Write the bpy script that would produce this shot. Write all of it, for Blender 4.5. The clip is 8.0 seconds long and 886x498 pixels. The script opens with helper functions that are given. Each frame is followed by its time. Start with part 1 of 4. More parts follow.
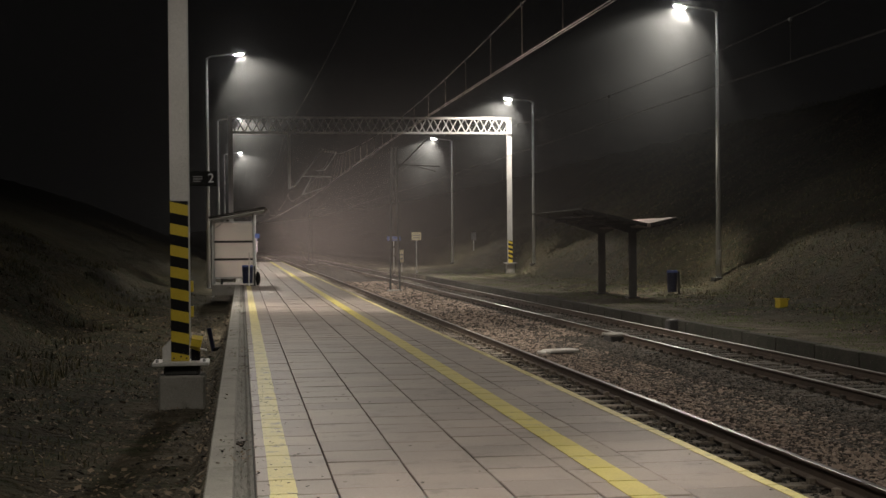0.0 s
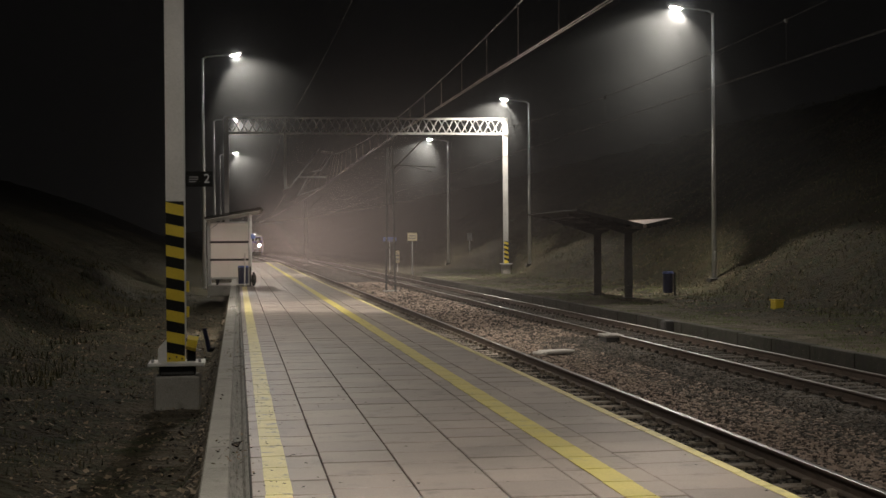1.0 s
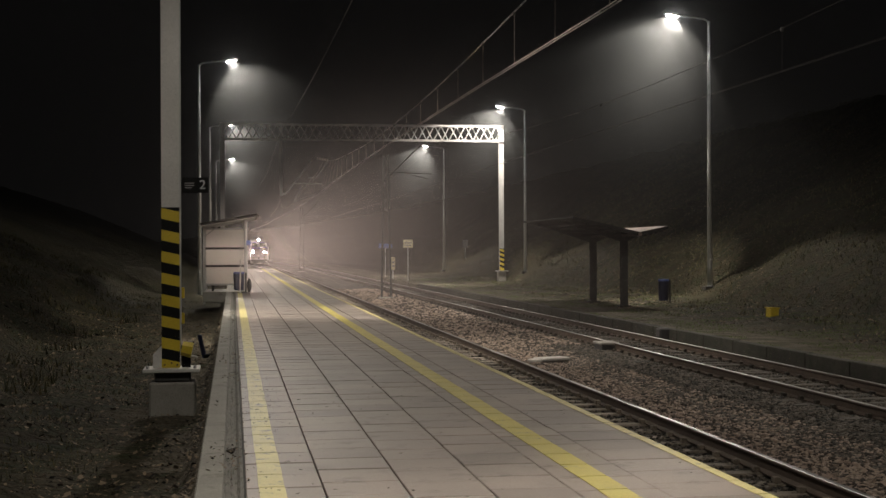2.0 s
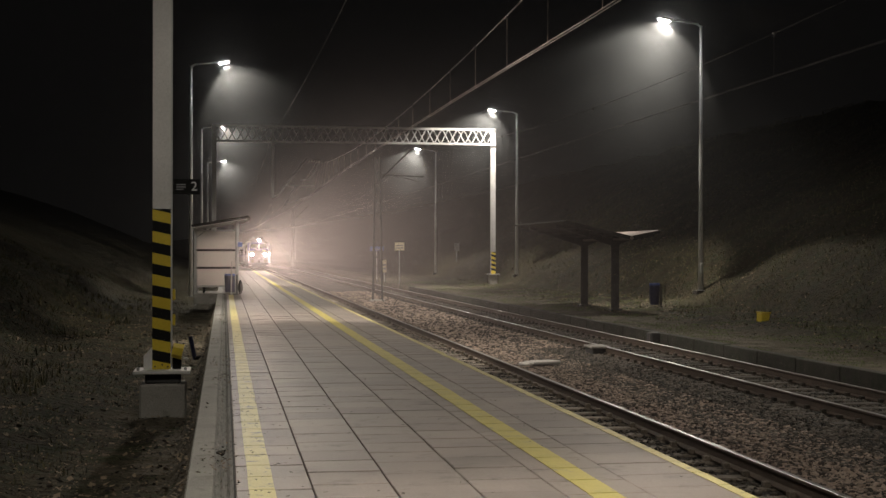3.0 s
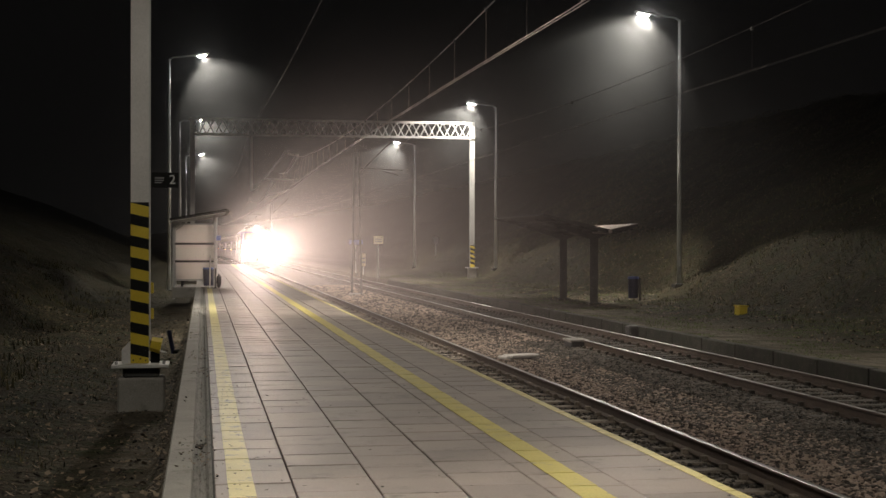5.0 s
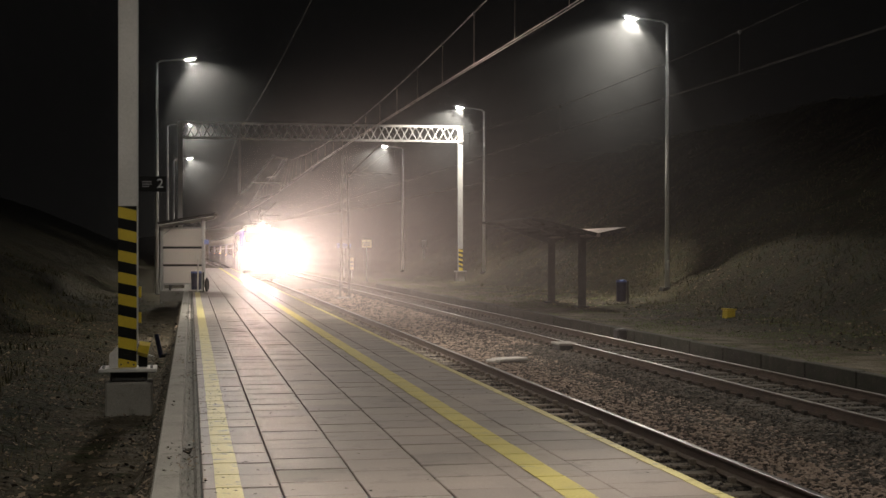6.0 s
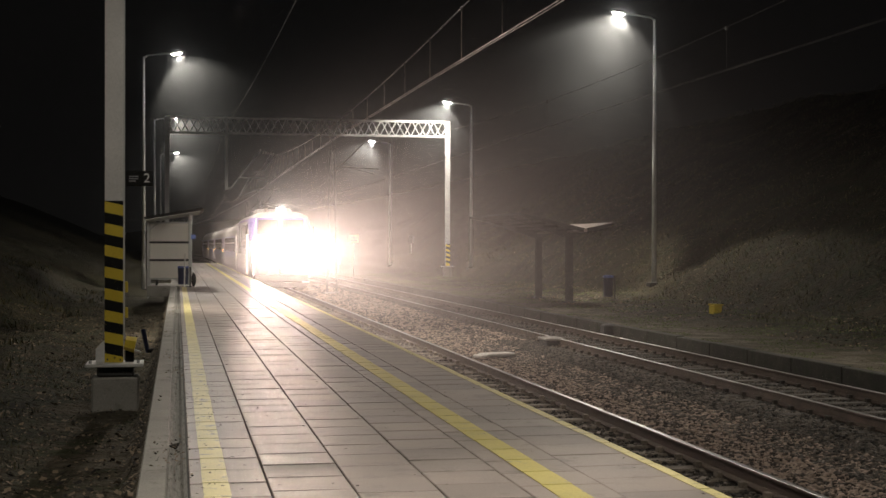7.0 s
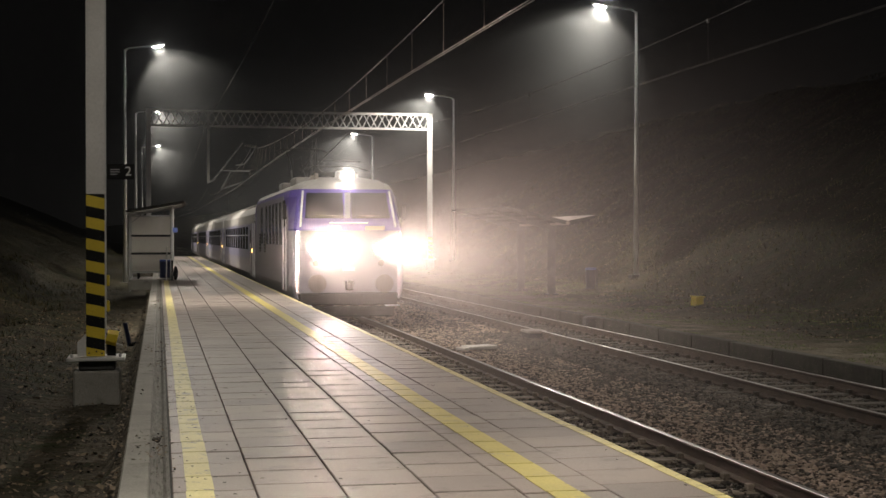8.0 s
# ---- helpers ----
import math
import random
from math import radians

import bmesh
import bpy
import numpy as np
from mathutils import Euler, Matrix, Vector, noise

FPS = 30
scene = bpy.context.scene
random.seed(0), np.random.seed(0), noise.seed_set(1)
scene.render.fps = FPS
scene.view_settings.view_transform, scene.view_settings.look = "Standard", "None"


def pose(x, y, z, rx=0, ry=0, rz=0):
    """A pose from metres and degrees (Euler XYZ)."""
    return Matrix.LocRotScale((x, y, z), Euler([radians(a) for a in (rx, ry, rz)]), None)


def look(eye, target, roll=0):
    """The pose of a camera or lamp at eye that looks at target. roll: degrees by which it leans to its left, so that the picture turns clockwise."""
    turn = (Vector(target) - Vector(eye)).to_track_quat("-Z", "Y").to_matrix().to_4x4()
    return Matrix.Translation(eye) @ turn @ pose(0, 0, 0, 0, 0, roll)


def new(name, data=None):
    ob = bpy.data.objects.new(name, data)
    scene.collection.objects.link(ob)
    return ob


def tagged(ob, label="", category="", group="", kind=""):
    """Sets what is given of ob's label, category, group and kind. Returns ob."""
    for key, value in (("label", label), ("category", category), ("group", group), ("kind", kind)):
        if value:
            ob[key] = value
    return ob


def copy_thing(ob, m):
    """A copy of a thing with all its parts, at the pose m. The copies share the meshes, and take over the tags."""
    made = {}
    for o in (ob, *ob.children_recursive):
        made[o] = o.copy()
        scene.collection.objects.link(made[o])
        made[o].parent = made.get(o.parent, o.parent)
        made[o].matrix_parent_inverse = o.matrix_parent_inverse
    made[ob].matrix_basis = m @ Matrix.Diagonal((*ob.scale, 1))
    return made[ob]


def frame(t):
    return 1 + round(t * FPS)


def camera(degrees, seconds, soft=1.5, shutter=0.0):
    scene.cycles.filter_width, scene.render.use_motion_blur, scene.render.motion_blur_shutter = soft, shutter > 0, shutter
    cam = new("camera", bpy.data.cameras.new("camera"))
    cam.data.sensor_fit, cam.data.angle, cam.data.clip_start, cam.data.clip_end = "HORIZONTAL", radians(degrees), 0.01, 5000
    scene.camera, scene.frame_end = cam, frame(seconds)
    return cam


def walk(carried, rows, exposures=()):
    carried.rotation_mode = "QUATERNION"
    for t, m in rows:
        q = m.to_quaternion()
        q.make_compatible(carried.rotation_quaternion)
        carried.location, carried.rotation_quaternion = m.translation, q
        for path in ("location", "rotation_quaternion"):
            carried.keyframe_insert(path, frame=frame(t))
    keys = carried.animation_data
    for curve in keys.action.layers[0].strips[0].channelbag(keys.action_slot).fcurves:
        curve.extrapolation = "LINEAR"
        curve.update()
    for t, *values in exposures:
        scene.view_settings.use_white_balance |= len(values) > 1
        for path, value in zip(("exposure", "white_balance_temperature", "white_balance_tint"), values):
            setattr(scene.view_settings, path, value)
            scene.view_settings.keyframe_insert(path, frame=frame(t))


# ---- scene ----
cam = camera(35.3, 8.0, soft=1.5, shutter=0.35)
EYE = (0.0, 0.0, 1.47)
PATH = [
    (0, -8.235, -0.296, 0.500),
    (0.5, -8.305, -0.169, 0.437),
    (1, -8.405, -0.270, 0.430),
    (1.5, -8.431, -0.120, 0.383),
    (3, -8.934, 0.138, -0.062),
    (3.5, -9.073, 0.186, 0.000),
    (4, -9.377, 0.092, -0.043),
    (5.5, -10.016, -0.165, -0.022),
    (6, -10.279, 0.021, -0.006),
    (6.5, -10.427, 0.127, -0.120),
    (7, -10.805, -0.176, -0.083),
    (7.5, -10.968, -0.230, -0.007),
    (8, -11.528, -0.474, 0.035),
]
walk(cam, [(t, pose(*EYE, 90 + p, r, y)) for t, y, p, r in PATH])
scene.cycles.transparent_max_bounces = 96

# ---- world and lamps ----
world = bpy.data.worlds.new("night")
scene.world = world
world.use_nodes = True
world.node_tree.nodes["Background"].inputs[0].default_value = (0.55, 0.52, 0.5, 1)
world.node_tree.nodes["Background"].inputs[1].default_value = 0.0048

LAMP_W = 6700.0
Z_RAIL = -0.75
X_TRACK, X_TRACK2 = 4.86, 9.66
LAMPS_RIGHT = [(18.55, 52.6, 10.6), (17.38, 82.0, 10.0), (17.0, 112.0, 9.85), (18.7, 22.0, 10.4)]
LAMPS_LEFT = [(-1.53, 66.0, 10.35), (-1.56, 99.0, 10.3), (-1.58, 137.0, 10.3), (-1.42, 33.0, 10.35), (-1.45, 6.0, 10.4), (-1.4, -27.0, 10.4)]
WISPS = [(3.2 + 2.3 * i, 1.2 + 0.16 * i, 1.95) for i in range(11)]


def bend(y):
    """Sideways shift of the line, which curves away in the distance."""
    d = max(0.0, min(y, 420.0) - 150.0)
    return -d * d / 5300.0 - max(0.0, y - 420.0) * 0.1


# ---- materials ----
def shader(name, base, rough=0.7, metal=0.0, spec=0.5):
    m = bpy.data.materials.new(name)
    m.use_nodes = True
    b = m.node_tree.nodes["Principled BSDF"]
    b.inputs["Base Color"].default_value = (*base, 1)
    b.inputs["Roughness"].default_value = rough
    b.inputs["Metallic"].default_value = metal
    b.inputs["Specular IOR Level"].default_value = spec
    return m, m.node_tree, b


def mottled(name, dark, light, scale=3.0, fine=60.0, rough=(0.6, 0.9), bump=0.3, metal=0.0, stretch=(1, 1, 1),
            per_object=0.0, stain=None, stain_at=(0.55, 0.7), spec=0.5, depth=0.01, island=False):
    """A surface that varies at two scales, with relief, and optional stains."""
    m, nt, b = shader(name, light, rough[0], metal, spec)
    n, l = nt.nodes, nt.links
    tc = n.new("ShaderNodeTexCoord")
    geo = n.new("ShaderNodeNewGeometry")
    mp = n.new("ShaderNodeMapping")
    mp.inputs["Scale"].default_value = stretch
    l.new(geo.outputs["Position"], mp.inputs["Vector"])
    big = n.new("ShaderNodeTexNoise")
    big.inputs["Scale"].default_value = scale
    big.inputs["Detail"].default_value = 6
    small = n.new("ShaderNodeTexNoise")
    small.inputs["Scale"].default_value = fine
    small.inputs["Detail"].default_value = 4
    for t in (big, small):
        l.new(mp.outputs[0], t.inputs["Vector"])
    mean = n.new("ShaderNodeMath")
    mean.operation = "MULTIPLY_ADD"
    mean.inputs[1].default_value = 0.5
    half = n.new("ShaderNodeMath")
    half.operation = "MULTIPLY"
    half.inputs[1].default_value = 0.5
    l.new(small.outputs[0], half.inputs[0])
    l.new(big.outputs[0], mean.inputs[0])
    l.new(half.outputs[0], mean.inputs[2])
    value = mean.outputs[0]
    if per_object:
        info = n.new("ShaderNodeObjectInfo")
        add = n.new("ShaderNodeMath")
        add.operation = "MULTIPLY_ADD"
        add.inputs[1].default_value = per_object
        shift = n.new("ShaderNodeMath")
        shift.operation = "SUBTRACT"
        shift.inputs[1].default_value = per_object / 2
        l.new((geo.outputs["Random Per Island"] if island else info.outputs["Random"]), add.inputs[0])
        l.new(value, shift.inputs[0])
        l.new(shift.outputs[0], add.inputs[2])
        value = add.outputs[0]
    ramp = n.new("ShaderNodeValToRGB")
    ramp.color_ramp.elements[0].position, ramp.color_ramp.elements[0].color = 0.32, (*dark, 1)
    ramp.color_ramp.elements[1].position, ramp.color_ramp.elements[1].color = 0.68, (*light, 1)
    l.new(value, ramp.inputs[0])
    colour = ramp.outputs[0]
    if stain:
        sn = n.new("ShaderNodeTexNoise")
        sn.inputs["Scale"].default_value = scale * 2.3
        sn.inputs["Detail"].default_value = 8
        sn.inputs["Roughness"].default_value = 0.7
        l.new(mp.outputs[0], sn.inputs["Vector"])
        mask = n.new("ShaderNodeMapRange")
        mask.inputs["From Min"].default_value, mask.inputs["From Max"].default_value = stain_at
        l.new(sn.outputs[0], mask.inputs["Value"])
        mix = n.new("ShaderNodeMix")
        mix.data_type = "RGBA"
        l.new(mask.outputs[0], mix.inputs["Factor"])
        l.new(colour, mix.inputs[6])
        mix.inputs[7].default_value = (*stain, 1)
        colour = mix.outputs[2]
    l.new(colour, b.inputs["Base Color"])
    rr = n.new("ShaderNodeMapRange")
    rr.inputs["To Min"].default_value, rr.inputs["To Max"].default_value = rough
    l.new(big.outputs[0], rr.inputs["Value"])
    l.new(rr.outputs[0], b.inputs["Roughness"])
    if bump:
        bp = n.new("ShaderNodeBump")
        bp.inputs["Strength"].default_value = bump
        bp.inputs["Distance"].default_value = depth
        l.new(small.outputs[0], bp.inputs["Height"])
        l.new(bp.outputs[0], b.inputs["Normal"])
    return m


def glow(name, colour, strength):
    m = bpy.data.materials.new(name)
    m.use_nodes = True
    nt = m.node_tree
    nt.nodes.clear()
    e = nt.nodes.new("ShaderNodeEmission")
    e.inputs[0].default_value, e.inputs[1].default_value = (*colour, 1), strength
    o = nt.nodes.new("ShaderNodeOutputMaterial")
    nt.links.new(e.outputs[0], o.inputs[0])
    return m


def mist(name, density, low=None, radial=None, forward=(0.5, 1.45, 0.75)):
    """Thin lit mist: mostly clear, a little of the light scatters to both sides.
    low: heights between which it thickens from nothing; radial: radius at which a round wisp has thinned out.
    forward: share of the light that goes on nearly straight, and how far it spreads (index, roughness)."""
    m = bpy.data.materials.new(name)
    m.use_nodes = True
    nt = m.node_tree
    n, l = nt.nodes, nt.links
    n.clear()
    clear, back, fore = (n.new("ShaderNodeBsdf" + k) for k in ("Transparent", "Diffuse", "Translucent"))
    for s in (back, fore):
        s.inputs[0].default_value = (0.84, 0.87, 0.9, 1)
    both, mix, out = n.new("ShaderNodeMixShader"), n.new("ShaderNodeMixShader"), n.new("ShaderNodeOutputMaterial")
    both.inputs[0].default_value = 0.5
    l.new(back.outputs[0], both.inputs[1])
    l.new(fore.outputs[0], both.inputs[2])
    l.new(clear.outputs[0], mix.inputs[1])
    ahead, blend = n.new("ShaderNodeBsdfRefraction"), n.new("ShaderNodeMixShader")
    ahead.inputs["Color"].default_value = (0.92, 0.92, 0.92, 1)
    ahead.inputs["IOR"].default_value, ahead.inputs["Roughness"].default_value = forward[1:]
    blend.inputs[0].default_value = forward[0]
    l.new(both.outputs[0], blend.inputs[1])
    l.new(ahead.outputs[0], blend.inputs[2])
    l.new(blend.outputs[0], mix.inputs[2])
    l.new(mix.outputs[0], out.inputs[0])
    geo = n.new("ShaderNodeNewGeometry")
    tc = n.new("ShaderNodeTexCoord")
    drift = n.new("ShaderNodeTexNoise")
    drift.inputs["Scale"].default_value = 0.09
    drift.inputs["Detail"].default_value = 4
    l.new(geo.outputs["Position"], drift.inputs["Vector"])
    amount = n.new("ShaderNodeMapRange")
    amount.inputs["From Min"].default_value, amount.inputs["From Max"].default_value = 0.25, 0.75
    amount.inputs["To Min"].default_value, amount.inputs["To Max"].default_value = density * 0.7, density * 1.3
    l.new(drift.outputs[0], amount.inputs["Value"])
    value = amount.outputs[0]

    def times(a, b):
        p = n.new("ShaderNodeMath")
        p.operation = "MULTIPLY"
        l.new(a, p.inputs[0])
        l.new(b, p.inputs[1])
        return p.outputs[0]
    if low:
        sep = n.new("ShaderNodeSeparateXYZ")
        l.new(geo.outputs["Position"], sep.inputs[0])
        up = n.new("ShaderNodeMapRange")
        up.interpolation_type = "SMOOTHSTEP"
        up.inputs["From Min"].default_value, up.inputs["From Max"].default_value = low
        l.new(sep.outputs[2], up.inputs["Value"])
        value = times(value, up.outputs[0])
    if radial:
        ln = n.new("ShaderNodeVectorMath")
        ln.operation = "LENGTH"
        l.new(tc.outputs["Object"], ln.inputs[0])
        fade = n.new("ShaderNodeMapRange")
        fade.interpolation_type = "SMOOTHERSTEP"
        fade.inputs["From Min"].default_value, fade.inputs["From Max"].default_value = radial, 0.0
        l.new(ln.outputs["Value"], fade.inputs["Value"])
        value = times(value, fade.outputs[0])
    l.new(value, mix.inputs[0])
    return m


def frosted(name):
    """Milky glazing that lets some light through."""
    m, nt, b = shader(name, (0.84, 0.82, 0.78), 0.45)
    n, l = nt.nodes, nt.links
    t, mix = n.new("ShaderNodeBsdfTranslucent"), n.new("ShaderNodeMixShader")
    t.inputs[0].default_value = (0.9, 0.87, 0.83, 1)
    smear = n.new("ShaderNodeTexNoise")
    smear.inputs["Scale"].default_value = 3.0
    smear.inputs["Detail"].default_value = 6
    span = n.new("ShaderNodeMapRange")
    span.inputs["To Min"].default_value, span.inputs["To Max"].default_value = 0.75, 0.92
    l.new(smear.outputs[0], span.inputs["Value"])
    l.new(span.outputs[0], mix.inputs[0])
    l.new(b.outputs[0], mix.inputs[1])
    ahead, share = n.new("ShaderNodeBsdfRefraction"), n.new("ShaderNodeMixShader")
    ahead.inputs["Color"].default_value = (0.92, 0.9, 0.88, 1)
    ahead.inputs["IOR"].default_value, ahead.inputs["Roughness"].default_value = 1.25, 0.6
    share.inputs[0].default_value = 0.55
    l.new(t.outputs[0], share.inputs[1])
    l.new(ahead.outputs[0], share.inputs[2])
    l.new(share.outputs[0], mix.inputs[2])
    l.new(mix.outputs[0], n["Material Output"].inputs[0])
    return m


M = {}
M["slab"] = mottled("concrete_slab", (0.2, 0.171, 0.155), (0.36, 0.3, 0.268), 1.3, 90, (0.43, 0.62), 0.25,
                    per_object=0.15, stain=(0.12, 0.108, 0.092), stain_at=(0.55, 0.74), depth=0.004)
M["slab_far"] = mottled("concrete_slab_far", (0.2, 0.171, 0.155), (0.36, 0.3, 0.268), 1.3, 90, (0.43, 0.62), 0.25,
                        per_object=0.15, stain=(0.12, 0.108, 0.092), stain_at=(0.55, 0.74), depth=0.004, island=True)
M["joint"] = mottled("joint_dirt", (0.012, 0.011, 0.009), (0.032, 0.028, 0.022), 4, 80)
M["concrete"] = mottled("cast_concrete", (0.2, 0.19, 0.17), (0.36, 0.34, 0.31), 2.0, 70, (0.7, 0.95), 0.5,
                        stain=(0.1, 0.095, 0.075), stain_at=(0.55, 0.75))
M["pale_concrete"] = mottled("pale_concrete", (0.45, 0.42, 0.39), (0.66, 0.63, 0.6), 3.0, 60, (0.7, 0.9), 0.4)
M["channel"] = mottled("drain_channel", (0.1, 0.095, 0.085), (0.28, 0.26, 0.24), 5, 60, (0.6, 0.9), 0.5,
                       stretch=(6, 0.5, 1), stain=(0.05, 0.055, 0.03), stain_at=(0.5, 0.65))
M["yellow_line"] = mottled("yellow_line_paint", (0.44, 0.37, 0.08), (0.64, 0.55, 0.16), 2.5, 70, (0.4, 0.6), 0.2,
                           stain=(0.25, 0.23, 0.19), stain_at=(0.58, 0.68), depth=0.003)
M["pale_line"] = mottled("pale_line_paint", (0.52, 0.45, 0.17), (0.76, 0.67, 0.32), 2.5, 70, (0.4, 0.65), 0.2,
                         stain=(0.25, 0.22, 0.17), stain_at=(0.56, 0.64), depth=0.003)
M["earth"] = mottled("bank_earth", (0.007, 0.006, 0.0035), (0.066, 0.05, 0.028), 0.9, 9, (0.85, 1.0), 1.0,
                     stain=(0.02, 0.0255, 0.01), stain_at=(0.46, 0.62), spec=0.2, depth=0.16)


def trodden(m):
    """Paler trodden soil along the kerb and on the old platform, with a ragged edge."""
    n, l = m.node_tree.nodes, m.node_tree.links
    b = n["Principled BSDF"]
    old = b.inputs["Base Color"].links[0].from_socket
    geo, sep, rag = n.new("ShaderNodeNewGeometry"), n.new("ShaderNodeSeparateXYZ"), n.new("ShaderNodeTexNoise")
    rag.inputs["Scale"].default_value = 0.9
    rag.inputs["Detail"].default_value = 6
    l.new(geo.outputs["Position"], sep.inputs[0])
    l.new(geo.outputs["Position"], rag.inputs["Vector"])
    shift = n.new("ShaderNodeMath")
    shift.operation = "MULTIPLY_ADD"
    shift.inputs[1].default_value = 2.4
    l.new(rag.outputs[0], shift.inputs[0])
    l.new(sep.outputs[0], shift.inputs[2])
    parts = []
    for a0, a1, side in ((-0.7, 0.9, -1), (16.0, 13.4, 1)):
        ramp, gate, both = n.new("ShaderNodeMapRange"), n.new("ShaderNodeMath"), n.new("ShaderNodeMath")
        ramp.inputs["From Min"].default_value, ramp.inputs["From Max"].default_value = a0, a1
        l.new(shift.outputs[0], ramp.inputs["Value"])
        gate.operation = "LESS_THAN" if side < 0 else "GREATER_THAN"
        gate.inputs[1].default_value = 5.0
        l.new(sep.outputs[0], gate.inputs[0])
        both.operation = "MULTIPLY"
        l.new(ramp.outputs[0], both.inputs[0])
        l.new(gate.outputs[0], both.inputs[1])
        parts.append(both.outputs[0])
    most, mix, grain, ramp = n.new("ShaderNodeMath"), n.new("ShaderNodeMix"), n.new("ShaderNodeTexNoise"), n.new("ShaderNodeValToRGB")
    most.operation = "MAXIMUM"
    l.new(parts[0], most.inputs[0])
    l.new(parts[1], most.inputs[1])
    grain.inputs["Scale"].default_value = 1.4
    grain.inputs["Detail"].default_value = 9
    grain.inputs["Roughness"].default_value = 0.7
    l.new(geo.outputs["Position"], grain.inputs["Vector"])
    for p, c in ((0.36, (0.045, 0.052, 0.024)), (0.46, (0.085, 0.072, 0.05)), (0.66, (0.17, 0.145, 0.115))):
        e = ramp.color_ramp.elements.new(p)
        e.color = (*c, 1)
    ramp.color_ramp.elements.remove(ramp.color_ramp.elements[0])
    l.new(grain.outputs[0], ramp.inputs[0])
    mix.data_type = "RGBA"
    l.new(most.outputs[0], mix.inputs["Factor"])
    l.new(old, mix.inputs[6])
    l.new(ramp.outputs[0], mix.inputs[7])
    l.new(mix.outputs[2], b.inputs["Base Color"])


trodden(M["earth"])
M["bed"] = mottled("ballast_bed", (0.02, 0.018, 0.015), (0.09, 0.075, 0.065), 1.2, 28, (0.8, 1.0), 1.0, spec=0.3, depth=0.05)
M["stone"] = mottled("ballast_stone", (0.04, 0.029, 0.022), (0.36, 0.275, 0.22), 1.1, 30, (0.75, 0.95), 0.4,
                     per_object=1.1, island=True)
M["sleeper"] = mottled("concrete_sleeper", (0.11, 0.09, 0.07), (0.3, 0.25, 0.2), 2.2, 50, (0.7, 0.95), 0.5, per_object=0.3)
M["sleeper_dark"] = mottled("old_sleeper", (0.025, 0.02, 0.016), (0.085, 0.07, 0.055), 2.2, 50, (0.7, 0.95), 0.5, per_object=0.3)
M["rail"] = mottled("rusty_rail", (0.04, 0.026, 0.019), (0.12, 0.085, 0.062), 4, 60, (0.6, 0.85), 0.3, metal=0.2)
M["rail_top"] = mottled("polished_rail", (0.22, 0.205, 0.195), (0.36, 0.34, 0.325), 2, 40, (0.36, 0.52), 0.0, metal=1.0,
                        stretch=(4, 0.2, 1))
M["galvanised"] = mottled("galvanised_steel", (0.4, 0.4, 0.4), (0.55, 0.55, 0.54), 3, 40, (0.55, 0.75), 0.1, metal=0.1)
M["white_paint"] = mottled("grey_white_paint", (0.5, 0.49, 0.47), (0.68, 0.66, 0.64), 1.2, 50, (0.45, 0.65), 0.1,
                           stain=(0.3, 0.28, 0.25), stain_at=(0.62, 0.8))
M["yellow"] = mottled("yellow_paint", (0.5, 0.36, 0.02), (0.68, 0.52, 0.04), 3, 50, (0.4, 0.6), 0.1,
                      stain=(0.2, 0.15, 0.03), stain_at=(0.66, 0.8))
M["black"] = mottled("black_paint", (0.004, 0.004, 0.004), (0.01, 0.01, 0.01), 3, 50, (0.6, 0.8), 0.1, spec=0.2)
M["dark_steel"] = mottled("dark_steel", (0.025, 0.025, 0.025), (0.07, 0.068, 0.065), 3, 40, (0.5, 0.75), 0.2, metal=0.3)
# Bright copy of the copper: lamp and headlight gleam put into its colour.
M["wire_bright"] = mottled("lit_copper_wire", (0.3, 0.24, 0.2), (0.5, 0.42, 0.36), 1, 20, (0.25, 0.4), 0.0, metal=0.8)
# Greyer than white_paint: the dimness of the barely lit span put into the colour.
M["gantry_paint"] = mottled("grey_gantry_paint", (0.28, 0.275, 0.27), (0.46, 0.45, 0.445), 1.2, 50, (0.5, 0.7), 0.1, stain=(0.15, 0.14, 0.13), stain_at=(0.6, 0.8))
# Dark copy of the copper, for wires that catch little light.
M["wire"] = mottled("unlit_copper_wire", (0.02, 0.016, 0.014), (0.06, 0.048, 0.04), 1, 20, (0.45, 0.65), 0.0, metal=0.3)
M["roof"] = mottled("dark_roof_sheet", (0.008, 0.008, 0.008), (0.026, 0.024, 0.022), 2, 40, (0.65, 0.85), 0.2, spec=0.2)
# Roof made paler: lamplight on the right wing's top put into the colour.
M["roof_pale"] = mottled("pale_roof_sheet", (0.1, 0.075, 0.065), (0.2, 0.16, 0.14), 2, 40, (0.5, 0.7), 0.2)
M["blue"] = mottled("blue_paint", (0.008, 0.011, 0.035), (0.018, 0.025, 0.075), 3, 40, (0.35, 0.6), 0.1)
M["stone_dark"] = mottled("dark_ballast_stone", (0.018, 0.015, 0.012), (0.13, 0.11, 0.09), 1.1, 30, (0.75, 0.95), 0.4, per_object=0.6, island=True)
M["mossy"] = mottled("mossy_concrete", (0.014, 0.013, 0.01), (0.06, 0.053, 0.042), 2.0, 40, (0.8, 1.0), 0.6, stain=(0.02, 0.026, 0.012), stain_at=(0.45, 0.65))
M["leaf"] = mottled("dead_leaf", (0.012, 0.009, 0.006), (0.22, 0.165, 0.11), 2.0, 40, (0.7, 0.95), 0.2, per_object=0.9, island=True)
M["grit"] = mottled("dark_grit", (0.012, 0.01, 0.007), (0.05, 0.04, 0.028), 4, 60, (0.8, 1.0), 0.2)
M["dry_grass"] = mottled("dry_grass", (0.025, 0.026, 0.011), (0.12, 0.105, 0.05), 0.6, 20, (0.8, 1.0), 0.0, per_object=0.6, island=True)
